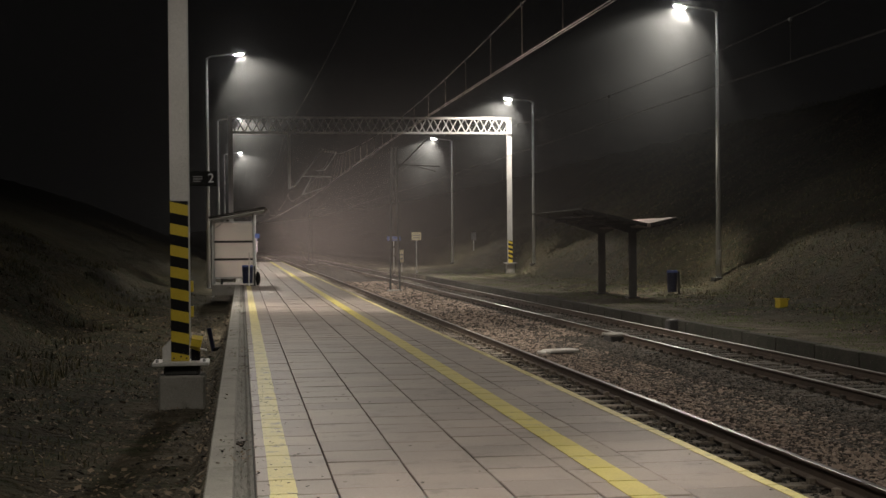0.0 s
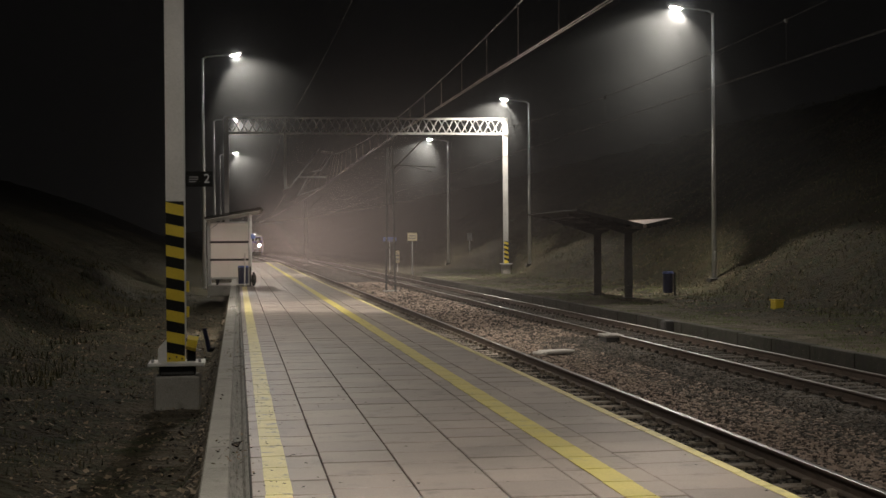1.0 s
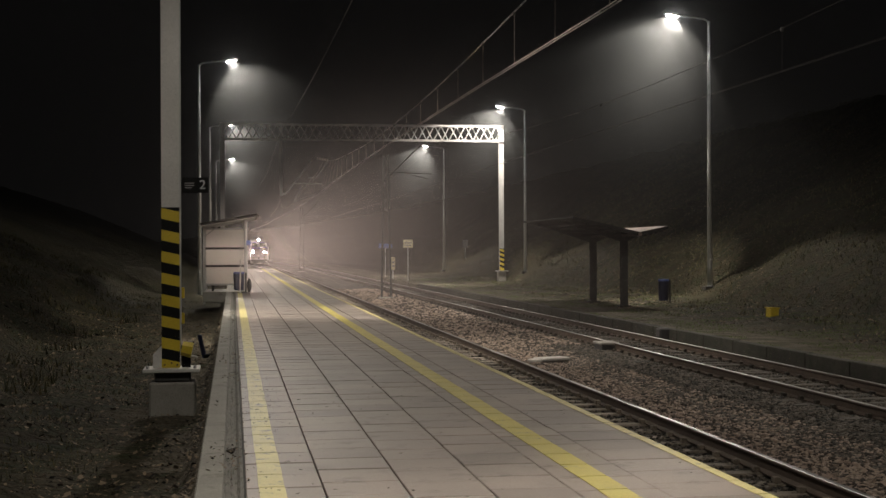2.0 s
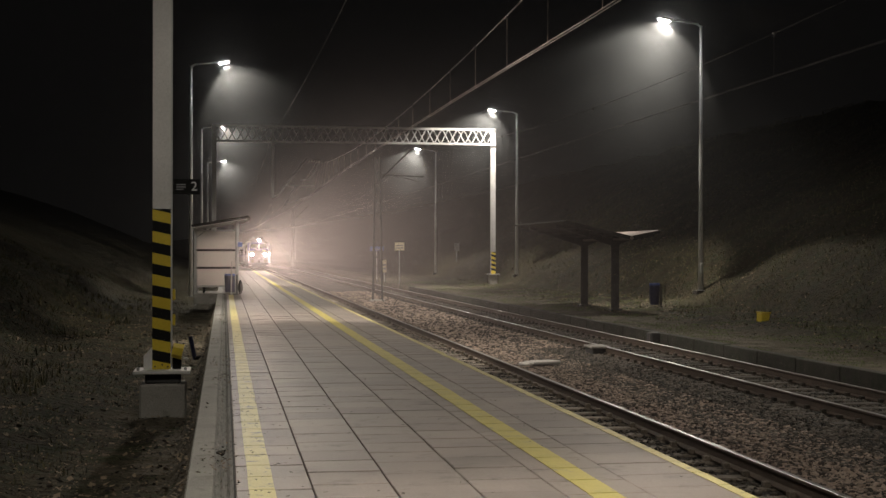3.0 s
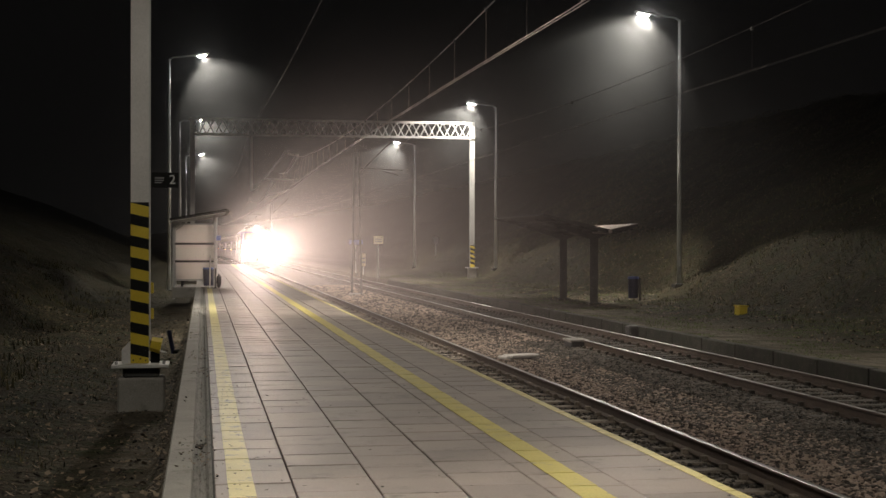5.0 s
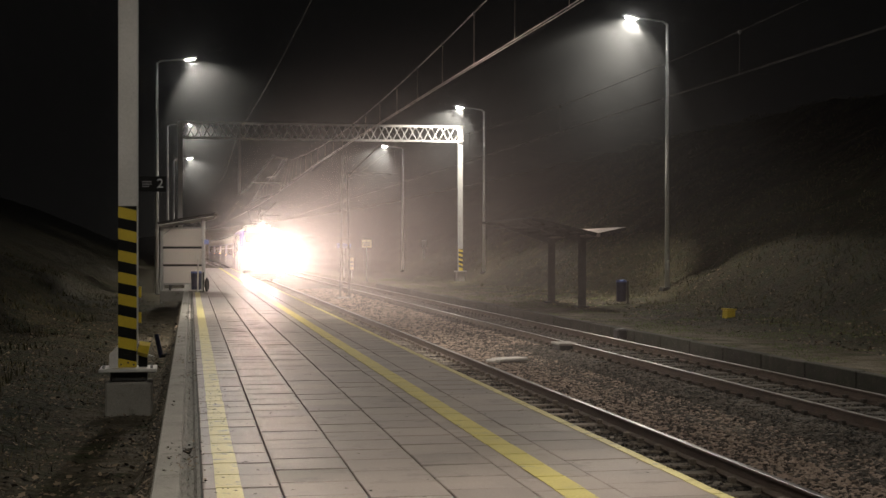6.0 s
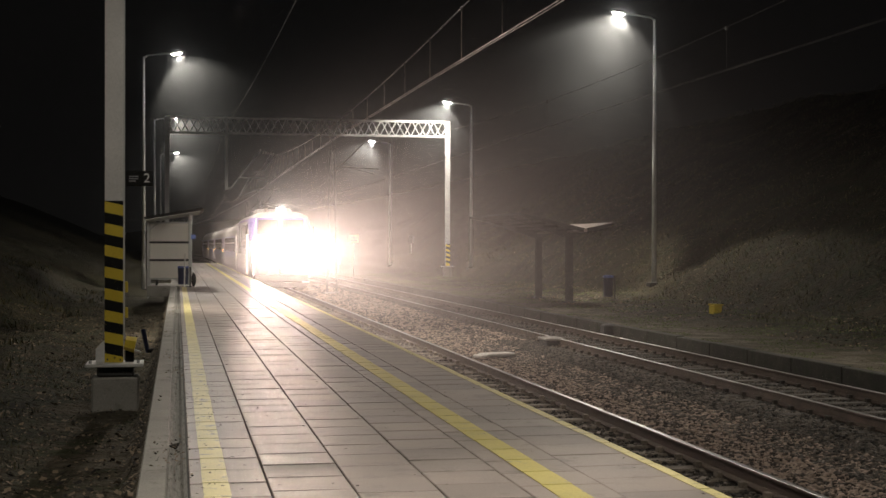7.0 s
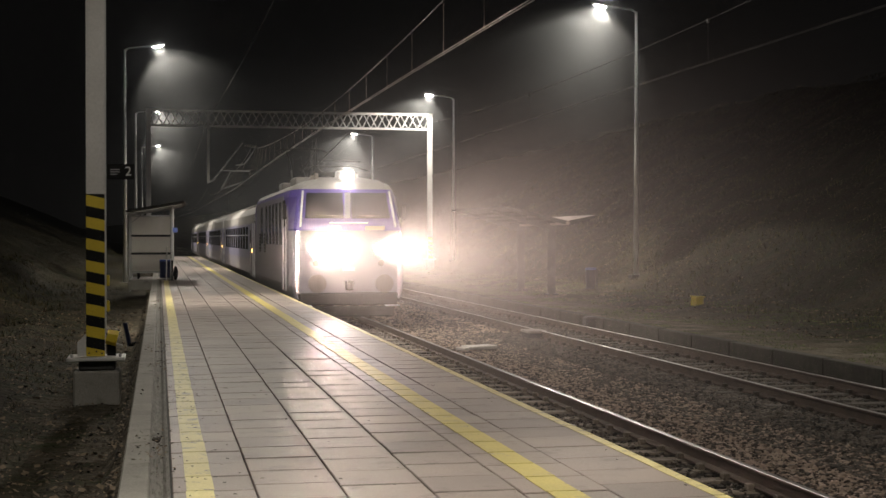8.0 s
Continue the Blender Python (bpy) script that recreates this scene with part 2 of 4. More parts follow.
M["grass"] = mottled("green_grass", (0.06, 0.085, 0.024), (0.15, 0.2, 0.06), 0.5, 20, (0.8, 1.0), 0.0, per_object=0.6, island=True)
M["porcelain"] = mottled("porcelain", (0.35, 0.3, 0.26), (0.55, 0.5, 0.45), 3, 40, (0.2, 0.35), 0.0)
M["sign_white"] = mottled("sign_white", (0.6, 0.6, 0.6), (0.75, 0.75, 0.74), 3, 40, (0.5, 0.7), 0.0)
M["sign_grey"] = mottled("sign_grey", (0.2, 0.2, 0.21), (0.32, 0.32, 0.33), 3, 40, (0.5, 0.7), 0.0)
M["cream"] = mottled("cream_board", (0.6, 0.5, 0.3), (0.8, 0.72, 0.5), 3, 40, (0.4, 0.6), 0.0)
M["blue_light"] = mottled("light_blue_paint", (0.05, 0.08, 0.25), (0.1, 0.15, 0.42), 3, 40, (0.35, 0.6), 0.1)
M["train_grey"] = mottled("train_grey_paint", (0.27, 0.26, 0.31), (0.4, 0.38, 0.44), 1.0, 40, (0.35, 0.5), 0.05, stain=(0.22, 0.2, 0.18), stain_at=(0.6, 0.85))
M["train_roof"] = mottled("train_roof_paint", (0.3, 0.29, 0.28), (0.48, 0.46, 0.44), 1.0, 40, (0.5, 0.7), 0.1, stain=(0.14, 0.12, 0.1), stain_at=(0.55, 0.8))
M["train_blue"] = mottled("train_blue_paint", (0.075, 0.05, 0.26), (0.12, 0.085, 0.38), 1.0, 40, (0.3, 0.45), 0.05)
M["coach_blue"] = mottled("coach_blue_paint", (0.22, 0.22, 0.36), (0.34, 0.33, 0.46), 1.0, 40, (0.35, 0.5), 0.05, stain=(0.2, 0.19, 0.2), stain_at=(0.6, 0.85))
M["train_white"] = mottled("train_white_paint", (0.65, 0.65, 0.68), (0.8, 0.8, 0.82), 2, 40, (0.4, 0.55), 0.0)
M["train_glass"] = shader("train_glass", (0.012, 0.013, 0.016), 0.12, 0.0, 0.35)[0]
M["underframe"] = mottled("underframe_dirt", (0.012, 0.011, 0.01), (0.05, 0.045, 0.04), 2, 40, (0.6, 0.85), 0.3)
# Black lining of the tubes added behind the headlights.
M["barrel"] = shader("tube_black", (0.01, 0.01, 0.01), 0.8, 0.0, 0.1)[0]
M["frosted"] = frosted("frosted_glazing")
M["lamp_glow"] = glow("lamp_glow", (1.0, 0.96, 0.9), 250.0)
M["head_glow"] = glow("headlight_glow", (1.0, 0.74, 0.62), 45000.0)
M["top_glow"] = glow("top_light_glow", (1.0, 0.89, 0.8), 1500.0)
M["amber_glow"] = glow("marker_glow", (1.0, 0.5, 0.13), 9.0)

M["mist"] = mist("night_mist", 0.0025, low=(-0.6, 3.5), forward=(0.1, 1.45, 0.7))
M["cone_mist"] = mist("cone_mist", 0.015, radial=1.0, forward=(0.08, 1.45, 0.7))
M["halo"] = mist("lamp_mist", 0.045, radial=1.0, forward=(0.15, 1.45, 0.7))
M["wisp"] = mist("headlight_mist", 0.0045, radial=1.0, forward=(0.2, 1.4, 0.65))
M["track_mist"] = mist("track_mist", 0.0074, radial=1.0, forward=(0.55, 1.45, 0.72))
M["near_mist"] = mist("near_track_mist", 0.0021, radial=1.0, forward=(0.85, 1.45, 0.72))
# Bloom round bright lamps, made by a sheet added near the camera.
M["bloom_sheet"] = mist("bloom_sheet", 0.0045, radial=1.0, forward=(1.0, 1.04, 0.75))
M["lens"] = mist("headlight_lens", 0.032, forward=(0.95, 1.4, 0.4))


# ---- mesh helpers ----
def mesh_object(name, bm, material, parent=None, label="", smooth=False):
    me = bpy.data.meshes.new(name)
    bm.to_mesh(me)
    bm.free()
    for f in me.polygons:
        f.use_smooth = smooth
    for mt in (material if isinstance(material, (list, tuple)) else [material]):
        me.materials.append(mt)
    ob = new(name, me)
    if parent:
        ob.parent = parent
    if label:
        ob["label"] = label
    return ob


def part(name, bm, material, parent, label="", smooth=False):
    return mesh_object(name, bm, material, parent, label, smooth)


def thing(name, m, label, category, group="", kind=""):
    e = new(name)
    e.matrix_basis = m
    return tagged(e, label, category, group, kind)


def box(bm, x0, x1, y0, y1, z0, z1, bevel=0.0, m=None):
    mt = Matrix.Translation(((x0 + x1) / 2, (y0 + y1) / 2, (z0 + z1) / 2)) @ Matrix.Diagonal((x1 - x0, y1 - y0, z1 - z0, 1))
    made = bmesh.ops.create_cube(bm, size=1.0, matrix=(m or Matrix()) @ mt)["verts"]
    if bevel:
        edges = list({e for v in made for e in v.link_edges})
        bmesh.ops.bevel(bm, geom=edges, offset=bevel, segments=1, affect="EDGES")


def rod(bm, a, b, r0, r1=None, sides=10):
    a, b = Vector(a), Vector(b)
    d = b - a
    m = Matrix.Translation((a + b) / 2) @ d.to_track_quat("Z", "Y").to_matrix().to_4x4()
    bmesh.ops.create_cone(bm, cap_ends=True, segments=sides, radius1=r0, radius2=r0 if r1 is None else r1, depth=d.length, matrix=m)


def boxes(*rows, bevel=0.0):
    bm = bmesh.new()
    for r in rows:
        box(bm, *r, bevel=bevel)
    return bm


def beam(x, y, w, d, z0, z1, web=0.02, flange=0.02):
    """An upright H-section, its flanges facing along y."""
    bm = bmesh.new()
    a, b, c = w / 2, d / 2, web / 2
    p = [(-a, -b), (a, -b), (a, -b + flange), (c, -b + flange), (c, b - flange), (a, b - flange), (a, b), (-a, b), (-a, b - flange), (-c, b - flange), (-c, -b + flange), (-a, -b + flange)]
    f = bm.faces.new([bm.verts.new((x + i, y + j, z0)) for i, j in p])
    top = bmesh.ops.extrude_face_region(bm, geom=[f])["geom"]
    bmesh.ops.translate(bm, vec=(0, 0, z1 - z0), verts=[v for v in top if isinstance(v, bmesh.types.BMVert)])
    bmesh.ops.recalc_face_normals(bm, faces=bm.faces)
    return bm


def wisp(parent, r, place, key, turn=0.0, wide=1.0):
    """A round patch of mist that thins out to its rim."""
    bm = bmesh.new()
    bmesh.ops.create_circle(bm, cap_ends=True, segments=32, radius=1.0, matrix=pose(0, 0, 0, 90))
    o = part("mist_patch", bm, M[key], parent)
    o.matrix_basis = pose(*place, 0, 0, turn) @ Matrix.Diagonal((r * wide, r, r, 1))


def plate(bm, corners, thick):
    """A flat plate through the corners, thickened along its normal."""
    c = [Vector(p) for p in corners]
    n = (c[1] - c[0]).cross(c[2] - c[0]).normalized() * thick
    a, b = [bm.verts.new(p) for p in c], [bm.verts.new(p + n) for p in c]
    bm.faces.new(list(reversed(a)))
    bm.faces.new(b)
    k = len(c)
    for i in range(k):
        bm.faces.new((a[i], a[(i + 1) % k], b[(i + 1) % k], b[i]))
    bmesh.ops.recalc_face_normals(bm, faces=bm.faces)


def rods(*rows, sides=10):
    bm = bmesh.new()
    for r in rows:
        rod(bm, *r, sides=sides)
    return bm


def sweep(bm, profile, ys, closed=True, mat=0):
    """Draws a cross-section (x, z) along the line."""
    rings = [[bm.verts.new((x + bend(y), y, z)) for x, z in profile] for y in ys]
    k = len(profile)
    for a, b in zip(rings, rings[1:]):
        for i in range(k if closed else k - 1):
            j = (i + 1) % k
            f = bm.faces.new((a[i], b[i], b[j], a[j]))
            f.material_index = mat
    if closed:
        bm.faces.new(rings[0])
        bm.faces.new(list(reversed(rings[-1])))
    bmesh.ops.recalc_face_normals(bm, faces=bm.faces)


def steps(a, b, d):
    k = max(1, round((b - a) / d))
    return [a + (b - a) * i / k for i in range(k + 1)]


def smooth(a, b, v):
    v = min(1.0, max(0.0, (v - a) / (b - a)))
    return v * v * (3 - 2 * v)


# ---- ground ----
X_EDGE, X_FAR = 3.16, 11.15
PLATFORM_END = 112.0


def height(x, y):
    """Height of the open ground at x (from the straight line) and y."""
    if x < -0.2:
        z = -0.2 - 0.46 * smooth(-0.24, -0.5, x)
        z += 0.16 * smooth(-1.2, -3.2, x) + 0.42 * max(0.0, -x - 3.0) * smooth(-3.0, -5.5, x)
        z = min(z, 7.5 + 0.02 * abs(x))
        z += 0.1 * noise.noise(Vector((x * 0.55, y * 0.4, 0))) * smooth(-1.0, -3.0, x)
        z += 0.07 * noise.noise(Vector((x * 2.1, y * 1.7, 3))) * smooth(-0.4, -1.2, x)
        z += 0.22 * noise.noise(Vector((x * 0.9, y * 0.75, 5))) * smooth(-1.6, -4.0, x)
        return z
    if x < X_EDGE - 0.1:
        return -1.25 if y < PLATFORM_END + 1 else -0.95
    if x < X_FAR + 0.1:
        return -0.955 - 0.04 * smooth(6.6, 7.25, x) * smooth(7.9, 7.25, x) + 0.02 * noise.noise(Vector((x * 1.5, y * 1.5, 0)))
    foot = 17.75 - 1.3 * smooth(52, 78, y)
    z = -0.66 + 0.05 * max(0.0, x - 13.5) * smooth(13.5, 15.0, x)
    z += 0.56 * max(0.0, x - foot + 0.15) * smooth(-0.15, 1.3, x - foot)
    z = min(z, 8.5 + 0.02 * x)
    z += (0.1 * noise.noise(Vector((x * 0.5, y * 0.35, 7))) + 0.12 * noise.noise(Vector((x * 1.7, y * 1.4, 9)))) * smooth(13, 16.5, x)
    z -= 0.55 * max(0.0, noise.noise(Vector((x * 0.42, y * 0.3, 11)))) * smooth(17.2, 19.5, x)
    return z + 0.025 * noise.noise(Vector((x * 1.3, y * 1.1, 4)))


def ground():
    xs = [-600, -250, -120, -70, -45] + steps(-32, -8, 1.0) + steps(-7.6, -1.0, 0.3) + [-0.8, -0.6, -0.5, -0.42, -0.35, -0.28, -0.22, -0.19, X_EDGE - 0.12]
    xs += [X_EDGE - 0.09] + steps(3.4, 11.0, 0.4) + [11.2, X_FAR + 0.09, X_FAR + 0.11] + steps(11.5, 24, 0.35) + steps(25, 45, 1.5) + [60, 90, 150, 300, 600]
    ys = [-300, -120, -60, -30, -15, -8] + steps(-4, 70, 0.5) + steps(71.5, 150, 1.5) + steps(155, 300, 6) + [330, 370, 420, 520, 700, 1000, 1500]
    verts = [(x + bend(y), y, height(x, y)) for y in ys for x in xs]
    k = len(xs)
    faces, mats = [], []
    for j in range(len(ys) - 1):
        for i in range(k - 1):
            faces.append((j * k + i, j * k + i + 1, (j + 1) * k + i + 1, (j + 1) * k + i))
            x = (xs[i] + xs[i + 1]) / 2
            mats.append(1 if X_EDGE - 0.2 < x < X_FAR + 0.1 else 0)
    me = bpy.data.meshes.new("ground")
    me.from_pydata(verts, [], faces)
    for mt in ("earth", "bed"):
        me.materials.append(M[mt])
    me.polygons.foreach_set("material_index", mats)
    me.polygons.foreach_set("use_smooth", [True] * len(faces))
    tagged(new("ground", me), "dark earth and dead grass banks either side of a ballast bed", "ground", kind="structure")


ground()


# ---- platform ----
COLS = [0.07, 0.55, 1.05, 1.55, 2.05, 2.57, 3.16]
ROW = 0.497


def platform():
    top = tagged(new("platform"), "concrete slab station platform with worn yellow lines", "platform", kind="structure")
    bm = bmesh.new()
    sweep(bm, [(0.03, -1.3), (0.03, -0.035), (X_EDGE - 0.07, -0.035), (X_EDGE - 0.07, -1.3)], steps(-12, PLATFORM_END, 10))
    part("platform_body", bm, M["joint"], top)
    bm = bmesh.new()
    sweep(bm, [(X_EDGE - 0.066, -1.28), (X_EDGE - 0.066, -0.04), (X_EDGE - 0.02, -0.04), (X_EDGE - 0.02, -1.28)], steps(-12, PLATFORM_END, 10))
    part("edge_wall", bm, M["concrete"], top, "stained concrete platform edge wall")
    bm = bmesh.new()
    sweep(bm, [(-0.235, -0.7), (-0.235, 0.0), (-0.225, 0.012), (-0.07, 0.012), (-0.06, 0.0), (-0.06, -0.7)], steps(-12, PLATFORM_END, 8))
    part("kerb", bm, M["concrete"], top, "pale concrete kerb")
    bm = bmesh.new()
    sweep(bm, [(-0.058, -0.5), (-0.058, -0.012), (-0.03, -0.016), (-0.01, -0.034), (0.02, -0.034), (0.04, -0.014), (0.062, -0.01), (0.062, -0.5)], steps(-12, PLATFORM_END, 8))
    part("drain_channel", bm, M["channel"], top, "dirty drain channel with moss")
    for name, x0, x1, key, shift in (("inner_line", 0.15, 0.31, "pale_line", 0.0), ("warning_line", 2.19, 2.38, "yellow_line", 0.12), ("edge_line", 3.085, 3.163, "pale_line", 0.5)):
        bm = bmesh.new()
        y = -3.0 + (shift - 0.5 - 14) * ROW
        rng = random.Random(5)
        while y < PLATFORM_END:
            y1 = min(PLATFORM_END, y + ROW)
            a, c = bend(y), rng.uniform(-0.004, 0.004)
            box(bm, x0 + a + c, x1 + a + c, y + 0.008, y1 - 0.008, 0.0005, 0.004 if key != "yellow_line" else 0.0045)
            y = y1
        part(name, bm, M[key], top, "worn yellow painted line")
    rng = random.Random(2)
    shapes = {}
    for c, (x0, x1) in enumerate(zip(COLS, COLS[1:])):
        w = x1 - x0 - 0.009
        for v in range(3):
            bm = bmesh.new()
            box(bm, -w / 2, w / 2, -ROW / 2 + 0.007, ROW / 2 - 0.007, -0.05, 0, bevel=0.005)
            me = bpy.data.meshes.new("slab")
            bm.to_mesh(me)
            bm.free()
            me.materials.append(M["slab"])
            shapes[c, v] = me
    far = bmesh.new()
    for c, (x0, x1) in enumerate(zip(COLS, COLS[1:])):
        shift = ROW * (0.0, 0.32, 0.05, 0.4, 0.12, 0.5)[c]
        j = 0
        while True:
            y = -3.0 + shift + j * ROW
            j += 1
            if y > PLATFORM_END - ROW:
                break
            cx, lift = (x0 + x1) / 2 + bend(y), rng.uniform(-0.004, 0.0)
            tilt = (rng.uniform(-0.4, 0.4), rng.uniform(-0.35, 0.35))
            if 6.0 < y < 30.5:
                ob = new("slab", shapes[c, rng.randrange(3)])
                ob.parent = top
                ob.matrix_basis = pose(cx, y, lift, *tilt, rng.choice((0, 180)))
            else:
                w = x1 - x0 - 0.016
                box(far, cx - w / 2, cx + w / 2, y - ROW / 2 + 0.011, y + ROW / 2 - 0.011, -0.05, lift)
    tagged(part("slab_paving", far, M["slab_far"], top), kind="stuff")


platform()


# ---- tracks ----
def track(name, xc, label, key):
    top = tagged(new(name), label, "railway track", kind="structure")
    ys = steps(-20, 150, 17) + steps(155, 460, 5)
    for s in (-1, 1):
        x = xc + s * 0.7525
        prof = [(-0.075, -0.172), (0.075, -0.172), (0.075, -0.158), (0.012, -0.135), (0.012, -0.045), (0.036, -0.03), (0.036, -0.006),
                (-0.036, -0.006), (-0.036, -0.03), (-0.012, -0.045), (-0.012, -0.135), (-0.075, -0.158)]
        bm = bmesh.new()
        sweep(bm, [(x + a, Z_RAIL + b) for a, b in prof], ys)
        r = part("rail", bm, M["rail"], top)
        bm = bmesh.new()
        sweep(bm, [(x - 0.034, Z_RAIL - 0.006), (x - 0.028, Z_RAIL), (x + 0.028, Z_RAIL), (x + 0.034, Z_RAIL - 0.006)], ys)
        part("running_surface", bm, M["rail_top"], r, "polished steel running surface")
    bm = bmesh.new()
    box(bm, -1.25, 1.25, -0.125, 0.125, -0.36, -0.2, bevel=0.02)
    for s in (-1, 1):
        for q in (-1, 1):
            box(bm, s * 0.7525 + q * 0.1 - 0.035, s * 0.7525 + q * 0.1 + 0.035, -0.05, 0.05, -0.205, -0.14, bevel=0.008)
    me = bpy.data.meshes.new("sleeper")
    bm.to_mesh(me)
    bm.free()
    me.materials.append(M[key])
    rng = random.Random(8)
    for i in range(180):
        y = 4 + i * 0.6
        ob = new("sleeper", me)
        ob.parent = top
        ob.matrix_basis = pose(xc + rng.uniform(-0.02, 0.02), y + rng.uniform(-0.02, 0.02), Z_RAIL + 0.025 + rng.uniform(-0.015, 0.01), 0, 0, rng.uniform(-0.8, 0.8))


track("track_near", X_TRACK, "railway track on concrete sleepers beside the platform", "sleeper")
track("track_far", X_TRACK2, "second railway track with dark sleepers", "sleeper_dark")


def stones(name, x0, x1, y0, y1, count, r0, r1, key, label, seed, z=-0.945, clump=0.0):
    """Broken stone, thousands of angular pieces lying on the bed."""
    g = np.random.default_rng(seed)
    x, y = g.uniform(x0, x1, count), y0 + (y1 - y0) * g.uniform(0, 1, count) ** 1.35
    if clump:
        keep = np.array([noise.noise(Vector((a * 0.9, b * 0.5, seed))) > g.uniform(-clump, clump) for a, b in zip(x, y)])
        x, y = x[keep], y[keep]
        count = len(x)
    hz = np.array([height(a, b) for a, b in zip(x, y)]) + 0.012
    r = g.uniform(r0, r1, count)
    corner = np.array([(i, j, k) for i in (-1, 1) for j in (-1, 1) for k in (-1, 1)], float)
    v = corner[None] * g.uniform(0.45, 1.0, (count, 8, 3)) * g.uniform(0.6, 1.2, (count, 1, 3))
    a, b = g.uniform(0, 6.3, count), g.uniform(-0.7, 0.7, count)
    ca, sa, cb, sb = np.cos(a)[:, None], np.sin(a)[:, None], np.cos(b)[:, None], np.sin(b)[:, None]
    vx, vz = v[:, :, 0] * cb - v[:, :, 2] * sb, v[:, :, 0] * sb + v[:, :, 2] * cb
    px, py = vx * ca - v[:, :, 1] * sa, vx * sa + v[:, :, 1] * ca
    out = np.stack([px * r[:, None] + x[:, None], py * r[:, None] + y[:, None], vz * r[:, None] * 0.8 + hz[:, None]], -1)
    quad = np.array([(0, 1, 3, 2), (4, 6, 7, 5), (0, 4, 5, 1), (2, 3, 7, 6), (0, 2, 6, 4), (1, 5, 7, 3)])
    return scatter(name, out, quad, key, label, "stones")


def scatter(name, verts, faces, key, label, category, parent=None):
    """One object of many like pieces: verts (pieces, corners, 3), faces (faces, corners) of one piece."""
    n, k, _ = verts.shape
    fc = (faces[None] + (np.arange(n) * k)[:, None, None]).reshape(-1, faces.shape[1])
    me = bpy.data.meshes.new(name)
    me.vertices.add(n * k)
    me.vertices.foreach_set("co", verts.reshape(-1))
    me.loops.add(fc.size)
    me.loops.foreach_set("vertex_index", fc.reshape(-1).astype(np.int32))
    me.polygons.add(len(fc))
    me.polygons.foreach_set("loop_start", (np.arange(len(fc)) * faces.shape[1]).astype(np.int32))
    me.update(calc_edges=True)
    me.validate()
    me.materials.append(M[key])
    return tagged(new(name, me), label, category, kind="stuff")


stones("ballast_stones", 5.68, 7.75, 8, 36, 34000, 0.014, 0.04, "stone", "brown and grey broken ballast stones between the tracks", 1)
stones("ballast_stones", 5.68, 8.6, 34, 85, 15000, 0.03, 0.06, "stone", "brown and grey broken ballast stones between the tracks", 2)
stones("dark_ballast", 6.9, 8.84, 10, 40, 26000, 0.016, 0.042, "stone_dark", "dark oily ballast stones beside the second track", 3)
stones("dark_ballast", 8.95, 11.1, 14, 70, 14000, 0.014, 0.034, "stone_dark", "dark oily ballast stones within the second track", 4)
stones("dark_ballast", 3.2, 5.5, 5, 45, 14000, 0.015, 0.038, "stone_dark", "dark ballast stones beside the platform edge", 5)


def leaves(name, spots, size, key, label, seed, upright=0.0, lie=None):
    """Dead leaves or blades: small bent quads lying on, or rising from, the ground."""
    g = np.random.default_rng(seed)
    n = len(spots)
    base = np.array([(x, y, height(x, y) + 0.01 if lie is None else lie) for x, y in spots])
    s = g.uniform(*size, n)
    a = g.uniform(0, 6.283, n)
    d = np.stack([np.cos(a), np.sin(a), np.zeros(n)], -1)
    e = np.stack([-np.sin(a), np.cos(a), g.uniform(-0.5, 0.5, n)], -1)
    if upright:
        tip = d * g.uniform(0.2, 0.8, n)[:, None] + np.array([0, 0, 1.0])
        w = 0.1
        v = np.stack([base - e * (s * w)[:, None], base + e * (s * w)[:, None], base + (tip * 0.6 * upright + e * 0.06) * s[:, None], base + tip * upright * s[:, None]], 1)
    else:
        up = np.stack([np.zeros(n), np.zeros(n), g.uniform(0.0, 0.6, n)], -1)
        v = np.stack([base - d * s[:, None] * 0.5, base + e * s[:, None] * 0.35 + up * s[:, None] * 0.6, base + (d * 0.5 + up) * s[:, None], base - e * s[:, None] * 0.35 + up * s[:, None] * 0.3], 1)
    return scatter(name, v, np.array([(0, 1, 2, 3)]), key, label, "dead leaves" if not upright else "grass")


